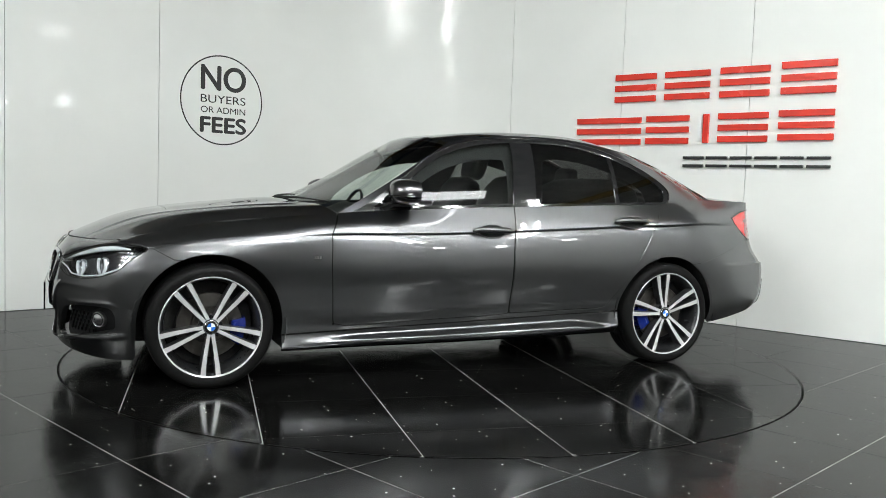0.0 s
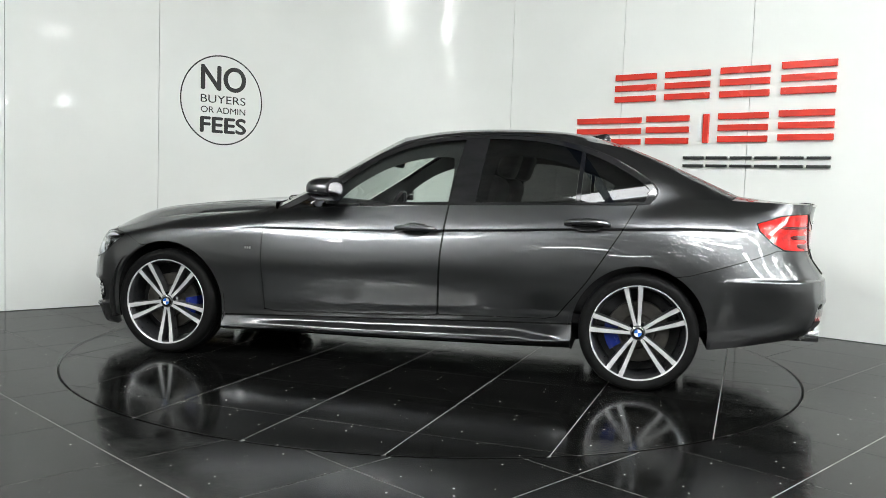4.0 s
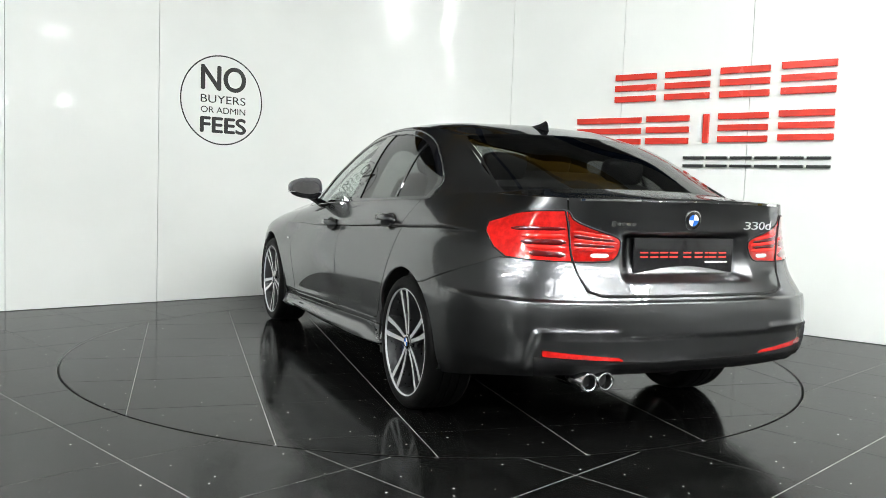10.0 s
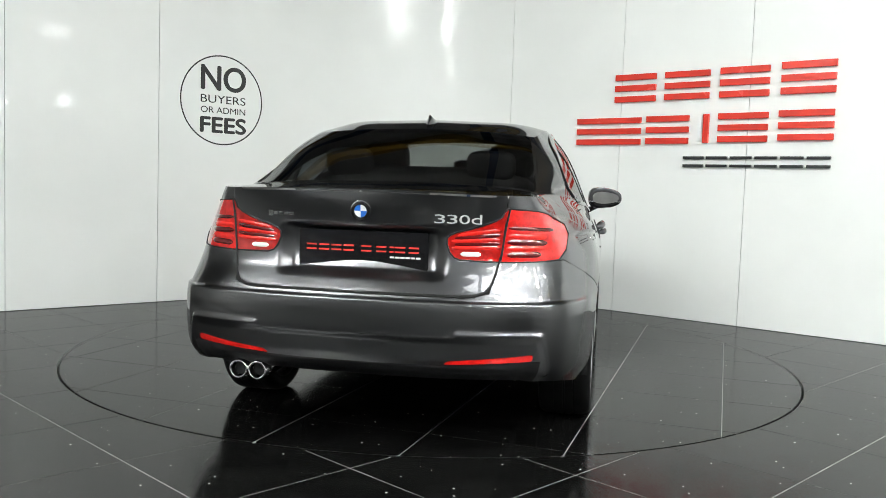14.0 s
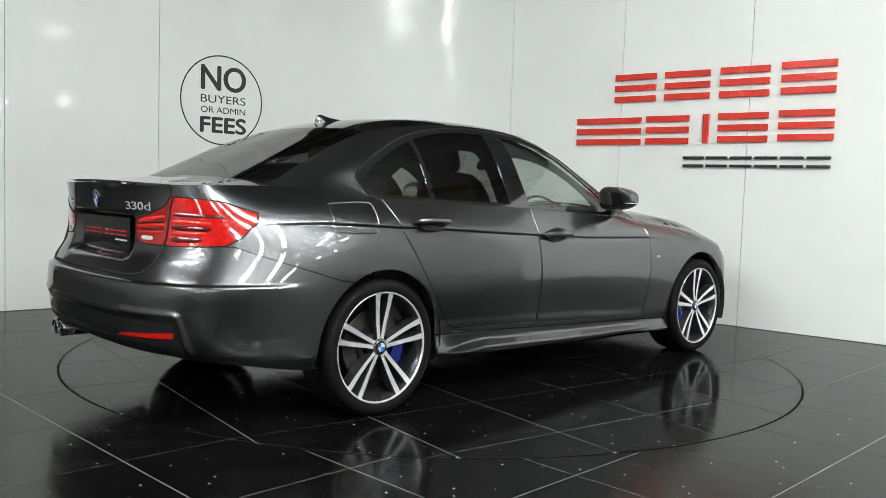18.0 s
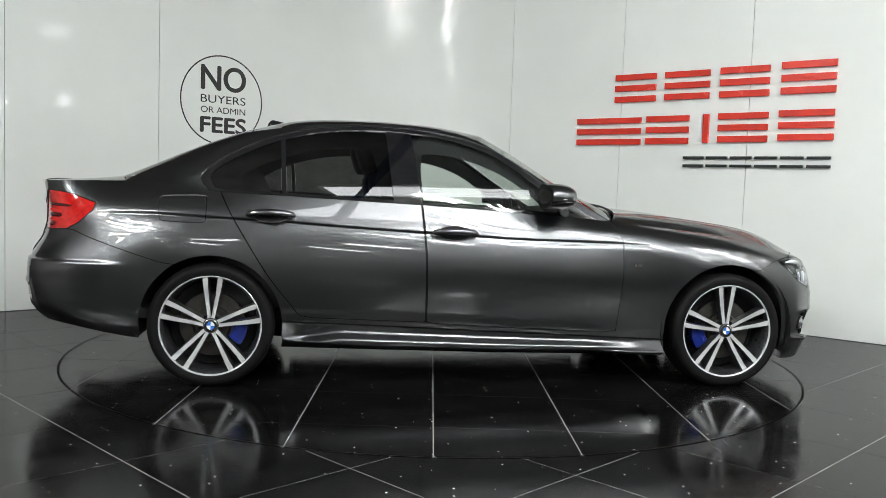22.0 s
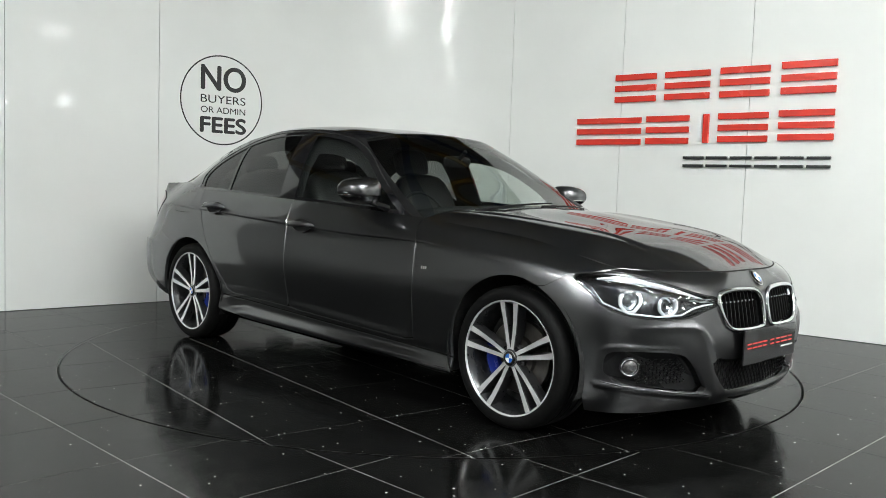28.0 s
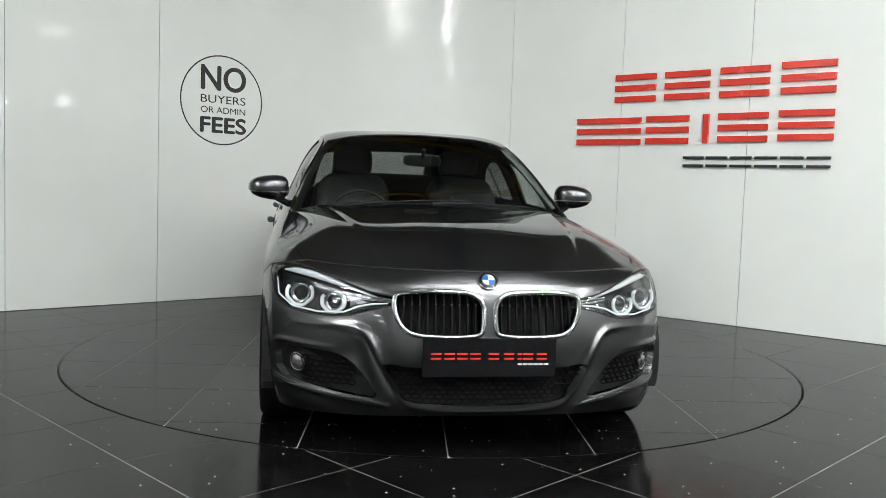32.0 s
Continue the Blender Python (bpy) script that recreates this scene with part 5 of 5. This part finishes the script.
# ---- mirrors ----
for sd in (1, -1):
    def shell(zlo, zhi, grow):
        vs, fs, nu, nv = [], [], 28, 14
        for j in range(nv + 1):
            ph = math.pi * (j / nv - .5)
            for i in range(nu):
                th = 2 * math.pi * i / nu
                sg = lambda v, e: math.copysign(abs(v) ** e, v)
                x = .105 * grow * sg(math.cos(th), .75) * sg(math.cos(ph), .7)
                y = .112 * grow * sg(math.sin(th), .65) * sg(math.cos(ph), .7)
                z = .070 * grow * sg(math.sin(ph), .75)
                x = max(x, -.055)
                z *= 1 - .25 * (y / .112) * .9
                vs.append((x, y * sd, min(max(z, zlo), zhi)))
        for j in range(nv):
            for i in range(nu):
                fs.append((j * nu + i, j * nu + (i + 1) % nu, (j + 1) * nu + (i + 1) % nu, (j + 1) * nu + i))
        return vs, fs
    mm = pose(.375, .905 * sd, 1.035, 0, 0, -8 * sd)
    mr = solid("door_mirror", shell(-.022, .07, 1.0), PAINT, 50, car, "painted door mirror with black base", mm)
    solid("lower_cover", shell(-.07, -.025, .985), GLOSS_BLACK, 50, mr)
    solid("indicator", sweep([(.098, .0 * sd, -.018), (.085, .055 * sd, -.017), (.05, .098 * sd, -.014), (.0, .112 * sd, -.010)], [.004, .006, .006, .003], False, 8), EMBLEM_WHITE, 60, mr, "clear indicator strip")
    gl = [(-.0565, y * sd, z) for y, z in rounded([(-.088, .046), (.085, .034), (.088, -.030), (-.088, -.044)], 2)]
    part("mirror_glass", mesh_of("mirror_glass", gl, [list(range(len(gl)))], plain("mirror_silver", (.9, .9, .9), .0, metal=1.0) if sd > 0 else bpy.data.materials["mirror_silver"]), mr)
    solid("mirror_foot", sweep([(.46, .78 * sd, .945), (.44, .83 * sd, .965), (.40, .87 * sd, .985)], [.040, .030, .030], False, 10, .55), GLOSS_BLACK, 60, car, "black mirror foot")

# ---- door handles, badges on the wings ----
for sd, doors in ((1, 0), (-1, 1)):
    for x, z, owner in ((-.160, .825, front_doors), (-1.117, .889, rear_doors)):
        s = way_at(x, .9)
        bowl, _n = surf(s, z)
        vs, fs = [(0, 0, .0005)], []
        for i in range(32):
            a = 2 * math.pi * i / 32
            vs.append((.088 * math.cos(a), .037 * math.sin(a), .0015))
        fs = [(0, 1 + i, 1 + (i + 1) % 32) for i in range(32)]
        h = part("door_handle", mesh_of("door_handle", vs, fs, MATT_BLACK), owner[doors], "painted door handle over a dark bowl", on_body(s, z, .006, sd))
        solid("bowl_rim", sweep([(1.02 * u, 1.02 * v, .001) for u, v, w in vs[1:]], .0032, True, 6, 1.0, [(0, 0, 1)] * 32), PAINT, 60, h)
        path = [(-.122, 0, .004), (-.112, .001, .018), (-.08, .003, .030), (-.03, .004, .036), (.03, .004, .036), (.08, .003, .030), (.112, .001, .018), (.122, 0, .004)]
        solid("grip", sweep(path, [.008, .014, .017, .018, .018, .017, .014, .008], False, 10, .7, [(0, 0, 1)] * 8), PAINT, 60, h)
    bm = bmesh.new()
    for k, (w, mt) in enumerate(((.010, 0), (.010, 0), (.016, 0))):
        bm_box(bm, -.014 + .014 * k, 0, .0015, .011, .014, .003)
    part("wing_badge", from_bm("wing_badge", bm, CHROME), car, "small chrome wing badge", on_body(way_at(.872, .9), .675, .001, sd))

# raised bead round the side windows
bxz = np.array(band.p)
bead = [q for q in TRIM if q[1] > 1.0 and q[0] < .45]
for sd in (1, -1):
    pts, nn = [], []
    for q in bead:
        i = int(np.hypot(bxz[:, 0] - q[0], bxz[:, 2] - q[1]).argmin())
        pts.append((q[0], (bxz[i][1] + .003) * sd, q[1]))
        nn.append((band.n[i][0], band.n[i][1] * sd, band.n[i][2]))
    solid("window_bead", sweep(pts, .0055, False, 8, 1.0, nn), GLOSS_BLACK, 60, car, "gloss black bead round the side windows")

# ---- tail details ----
TAIL_DARK = plain("dark_red_band", (0.10, 0.003, 0.003), 0.12, coat=1.0)
TAIL_BRIGHT = plain("bright_red_light_bar", (0.72, 0.018, 0.012), 0.15, 0.1, 60, coat=1.0)
TAIL_CLEAR = plain("clear_reverse_lens", (0.75, 0.72, 0.70), 0.15, coat=1.0)
for sd in (1, -1):
    for s0, s1, z0, z1, r, mt, nm in ((SE - .575, SE - .395, .903, .880, .0080, TAIL_BRIGHT, "light_bar"), (SE - .575, SE - .372, .868, .858, .0085, TAIL_BRIGHT, "light_bar"), (SE - .575, SE - .375, .838, .833, .0070, TAIL_BRIGHT, "light_bar"),
                                      (SE - .495, SE - .41, .810, .810, .0085, TAIL_CLEAR, "reverse_lens"), (SE - .90, SE - .615, .908, .914, .0075, TAIL_DARK, "dark_band"),
                                      (SE - .83, SE - .615, .880, .884, .0090, TAIL_BRIGHT, "light_bar"), (SE - .83, SE - .612, .858, .860, .0110, TAIL_DARK, "dark_band"),
                                      (SE - .80, SE - .612, .838, .836, .0085, TAIL_BRIGHT, "light_bar"), (SE - .78, SE - .612, .814, .810, .0115, TAIL_DARK, "dark_band"),
                                      (SE - .575, SE - .385, .886, .869, .0085, TAIL_DARK, "dark_band"), (SE - .575, SE - .385, .853, .846, .0075, TAIL_DARK, "dark_band")):
        pts, nn = [], []
        for k in range(9):
            p, n = surf(s0 + (s1 - s0) * k / 8, z0 + (z1 - z0) * k / 8)
            p = p + n * .0005
            pts.append((p.x, p.y * sd, p.z))
            nn.append((n.x, n.y * sd, n.z))
        solid(nm, sweep(pts, [r * .4] + [r] * 7 + [r * .4], False, 8, .25, nn), mt, 60, car, {"dark_band": "dark band in the tail lamp", "light_bar": "bright red light bar"}.get(nm, "clear reverse lens"))
for y in (.487, .408):
    vs, fs = revolve([(.030, 0), (.034, -.002), (.038, 0), (.038, .20), (.033, .20), (.033, .02)], 28)
    part("tailpipe", mesh_of("tailpipe", [(q, w, r) for w, q, r in vs], fs, CHROME, True), car, "round chrome tailpipe", pose(-2.385, y, .312, 0, 0, 0))
    part("pipe_core", disc_mesh("pipe_core", .032, .002, SHELL, 20), car, "", pose(-2.34, y, .312, 0, -90, 0))
vs, fs, n = [], [], 14
for i in range(n + 1):
    t = i / n
    x = .11 - .22 * t
    h = .052 * (t / .82) ** 1.5 if t < .82 else .052 * (1 - (t - .82) / .18) ** .5 if t < .999 else .002
    w = .036 * math.sin(math.pi * (t * .86 + .10)) ** .6
    vs += [(x, -w, 0), (x - .012, -w * .40, h * .70 + .004), (x - .018, 0, h + .004), (x - .012, w * .40, h * .70 + .004), (x, w, 0)]
for i in range(n):
    for k in range(4):
        fs.append((5 * i + k, 5 * i + k + 1, 5 * i + 6 + k, 5 * i + 5 + k))
solid("roof_aerial", (vs, fs), GLOSS_BLACK, 50, car, "black shark-fin roof aerial", pose(-1.07, 0, 1.404, 0, -10, 0))
for sd in (1, -1):
    part("lamp_seal", mesh_of("lamp_seal", *ring_on_body(TAILLIGHT, .0005, .0034, sd), SHELL, True), car)
    cut = [surf(s0, z) for s0, z in ((SE - .618, .985), (SE - .607, .94), (SE - .597, .88), (SE - .588, .82), (SE - .580, .787))]
    solid("lamp_split", sweep([((p + n * .001).x, (p + n * .001).y * sd, (p + n * .001).z) for p, n in cut], .0042, False, 6), SHELL, 60, car)
# the wide joint under the boot lid
lid = [(SE - .600, .93), (SE - .588, .82), (SE - .555, .735), (SE - .515, .675), (SE - .46, .657), (SE - .40, .6535), (SE - .2, .6535), (SE - .001, .6535)]
lid = [surf(s, z)[0] for s, z in lid]
lid = lid + [Vector((q.x, -q.y, q.z)) for q in lid[-2::-1]]
solid("lid_joint", sweep([tuple(q) for q in lid], [.003, .003, .004] + [.0065] * (len(lid) - 6) + [.004, .003, .003], False, 6), SHELL, 60, car)
# wipers
for y0, y1 in ((-.50, .14), (-.04, .58)):
    pts = []
    for k in range(7):
        y = y0 + (y1 - y0) * k / 6
        pts.append((.905 - .29 * y * y - .012 * k, y, .968 - .10 * y * y + .010 + .0035 * k))
    solid("wiper", sweep(pts, [.010, .008, .006, .006, .005, .005, .004], False, 6), MATT_BLACK, 50, car, "black wiper arm")

# ---- cabin ----
def cushion(sx, sy, sz, bulge=.25, cuts=5):
    bm = bmesh.new()
    bmesh.ops.create_cube(bm, size=2)
    bmesh.ops.subdivide_edges(bm, edges=bm.edges[:], cuts=cuts, use_grid_fill=True)
    for v in bm.verts:
        c = v.co.copy()
        k = (abs(c.x) ** 4 + abs(c.y) ** 4 + abs(c.z) ** 4) ** -.25
        v.co = Vector((c.x * k * sx, c.y * k * sy, c.z * k * sz))
    return bm


for y in (.37, -.37):
    s = part("front_seat", from_bm("front_seat", cushion(.27, .25, .10), LEATHER, 60), car, "black leather front seat", pose(-.05, y, .50, 0, -8, 0))
    part("backrest", from_bm("backrest", cushion(.09, .25, .36), LEATHER, 60), s, "", pose(-.30, 0, .36, 0, -16, 0))
    part("headrest", from_bm("headrest", cushion(.055, .135, .095), LEATHER, 60), s, "", pose(-.45, 0, .80, 0, -10, 0))
s = part("rear_bench", from_bm("rear_bench", cushion(.26, .64, .11), LEATHER, 60), car, "black leather rear bench", pose(-.95, 0, .52))
part("backrest", from_bm("backrest", cushion(.10, .64, .32), LEATHER, 60), s, "", pose(-.28, 0, .34, 0, -22, 0))
for y in (.36, -.36):
    part("headrest", from_bm("headrest", cushion(.045, .12, .07), LEATHER, 60), s, "", pose(-.42, y, .66, 0, -10, 0))
part("dashboard", from_bm("dashboard", cushion(.26, .68, .11), CLOTH, 60), car, "black dashboard", pose(.60, 0, .86, 0, -4, 0))
part("parcel_shelf", from_bm("parcel_shelf", cushion(.24, .60, .03), CLOTH, 60), car, "", pose(-1.66, 0, 1.03, 0, -8, 0))
bm = bmesh.new()
bm_box(bm, -.5, 0, .36, 2.6, 1.5, .05)
part("cabin_floor", from_bm("cabin_floor", bm, CLOTH), car)
for sd in (1, -1):
    bm = bmesh.new()
    bm_box(bm, -.35, .755 * sd, .66, 2.1, .05, .52, bevel=.02)
    part("door_lining", from_bm("door_lining", bm, CLOTH), car)
vs, fs = revolve([(.178, 0), (.186, .012), (.194, 0), (.186, -.012)], 40)
sw = part("steering_wheel", mesh_of("steering_wheel", vs, fs, LEATHER, True), car, "black leather steering wheel", pose(.33, -.37, .86, 0, 0, 90) @ pose(0, 0, 0, -22, 0, 0))
part("horn_pad", from_bm("horn_pad", cushion(.075, .025, .06), LEATHER, 60), sw)
for a in (0, 180, 270):
    bm = bmesh.new()
    bm_box(bm, .12, 0, 0, .14, .014, .03, Matrix.Rotation(radians(-a), 4, "Y"))
    part("wheel_spoke", from_bm("wheel_spoke", bm, LEATHER), sw)
bm = cushion(.012, .115, .035)
im = part("inner_mirror", from_bm("inner_mirror", bm, MATT_BLACK, 60), car, "black inside mirror", pose(.20, 0, 1.225, 0, 10, 0))
vs = [(-.0128, y, z) for y, z in rounded([(-.10, .026), (.10, .026), (.10, -.026), (-.10, -.026)], 2)]
part("glass", mesh_of("glass", vs, [list(range(len(vs)))], bpy.data.materials["mirror_silver"]), im)
solid("stalk", sweep([(.02, 0, .02), (.06, 0, .075)], .012, False, 8), MATT_BLACK, 50, im)


# ---- signs on the wall ----
def letters(text, size, width, mat):
    """Flat lettering as a mesh, its left foot at the origin, fitted to a width."""
    cu = bpy.data.curves.new("letters", "FONT")
    cu.body, cu.size, cu.extrude = text, size, 0.0006
    ob = bpy.data.objects.new("letters", cu)
    scene.collection.objects.link(ob)
    bpy.context.view_layer.update()
    me = bpy.data.meshes.new_from_object(ob.evaluated_get(bpy.context.evaluated_depsgraph_get()))
    bpy.data.objects.remove(ob)
    bpy.data.curves.remove(cu)
    co = np.array([v.co[:] for v in me.vertices])
    lo, hi = co.min(0), co.max(0)
    k = np.array([width / (hi[0] - lo[0]), size / (hi[1] - lo[1]), 1.0])
    for v, c in zip(me.vertices, (co - [lo[0], lo[1], 0]) * k):
        v.co = c
    me.materials.clear()
    me.materials.append(mat)
    return me


notice = tagged(new("wall_notice"), "round black-outlined vinyl notice about buyers fees on the white wall", "sign")
notice.matrix_world = wall_pose(2.330, 1.789, "l", 0.0015)
vs, fs = revolve([(.400, 0), (.400, .001), (.388, .001), (.388, 0)], 96)
part("ring", mesh_of("ring", [(x, -z, y) for x, y, z in vs], fs, VINYL), notice)
for text, x0, x1, z0, z1, bold in (("NO", -.202, .224, .086, .300, 1), ("BUYERS", -.208, .228, -.028, .042, 0), ("OR ADMIN", -.206, .228, -.117, -.062, 0), ("FEES", -.206, .232, -.290, -.155, 1)):
    me = letters(text, z1 - z0, x1 - x0, VINYL)
    ob = part("word", me, notice, "", pose(x0, z0, .0006))
    if bold:
        # a second, slightly shifted set thickens the strokes
        for dx, dy in ((.007, 0), (-.007, 0), (0, .005), (0, -.005)):
            part("stroke", me, ob, "", pose(dx, dy, .0003 * (1 + abs(dx) * 30 + dy * 60)))

sign = tagged(new("wall_sign"), "raised sign of red and black bars on the white wall", "sign")
sign.matrix_world = wall_pose(2.0, 1.3, "r", 0.0)


def sign_bar(x0, x1, z0, z1, mat, slant=0.0):
    vs, fs = prism([(x0 - 2.0, z0 - 1.3), (x1 - 2.0, z0 - 1.3), (x1 - 2.0 + slant, z1 - 1.3), (x0 - 2.0 + slant, z1 - 1.3)], .025)
    part("bar", mesh_of("bar", vs, fs, mat), sign)


for x0, x1, zb, zt in ((2.320, 2.711, 1.895, 2.140), (2.797, 3.197, 1.900, 2.140), (3.288, 3.694, 1.900, 2.147), (3.787, 4.201, 1.905, 2.160),
                       (1.943, 2.586, 1.517, 1.757), (2.640, 3.031, 1.520, 1.763), (3.160, 3.208, 1.525, 1.766), (3.289, 3.699, 1.530, 1.770), (3.783, 4.203, 1.538, 1.779)):
    h = zt - zb
    if x1 - x0 < .1:
        sign_bar(x0, x1, zb, zt, RED)
    else:
        for a, b in ((.0, .21), (.395, .605), (.79, 1.0)):
            sign_bar(x0, x1, zb + h * a, zb + h * b, RED)
for k in range(6):
    x0 = 2.998 + .204 * k
    for a, b in ((1.322, 1.344), (1.390, 1.412)):
        sign_bar(x0, x0 + .178, a, b, BLACK_SIGN)

# chrome figures on the boot lid
FIGURE = plain("brushed_chrome", (0.80, 0.80, 0.80), 0.4, 0.05, 90, metal=0.5)
for k, ch in enumerate("330d"):
    part("badge_figure", letters(ch, .034 if ch != "d" else .036, .040, FIGURE), car, "chrome figure on the boot lid", on_body(SE - .300 - .050 * k, 0.926, .008, -1))


# ---- motion ----
def motions():
    """The turntable and the car on it turn together, clockwise seen from above."""
    table_rows, car_rows = [], []
    for k in range(33):
        a = 202.508 - 8.8497 * k
        spin = pose(0, 0, 0, 0, 0, a)
        table_rows.append((k, spin))
        car_rows.append((k, spin @ pose(0.1106, -0.1554, 0.0)))
    walk(turntable, table_rows)
    walk(car, car_rows)


motions()
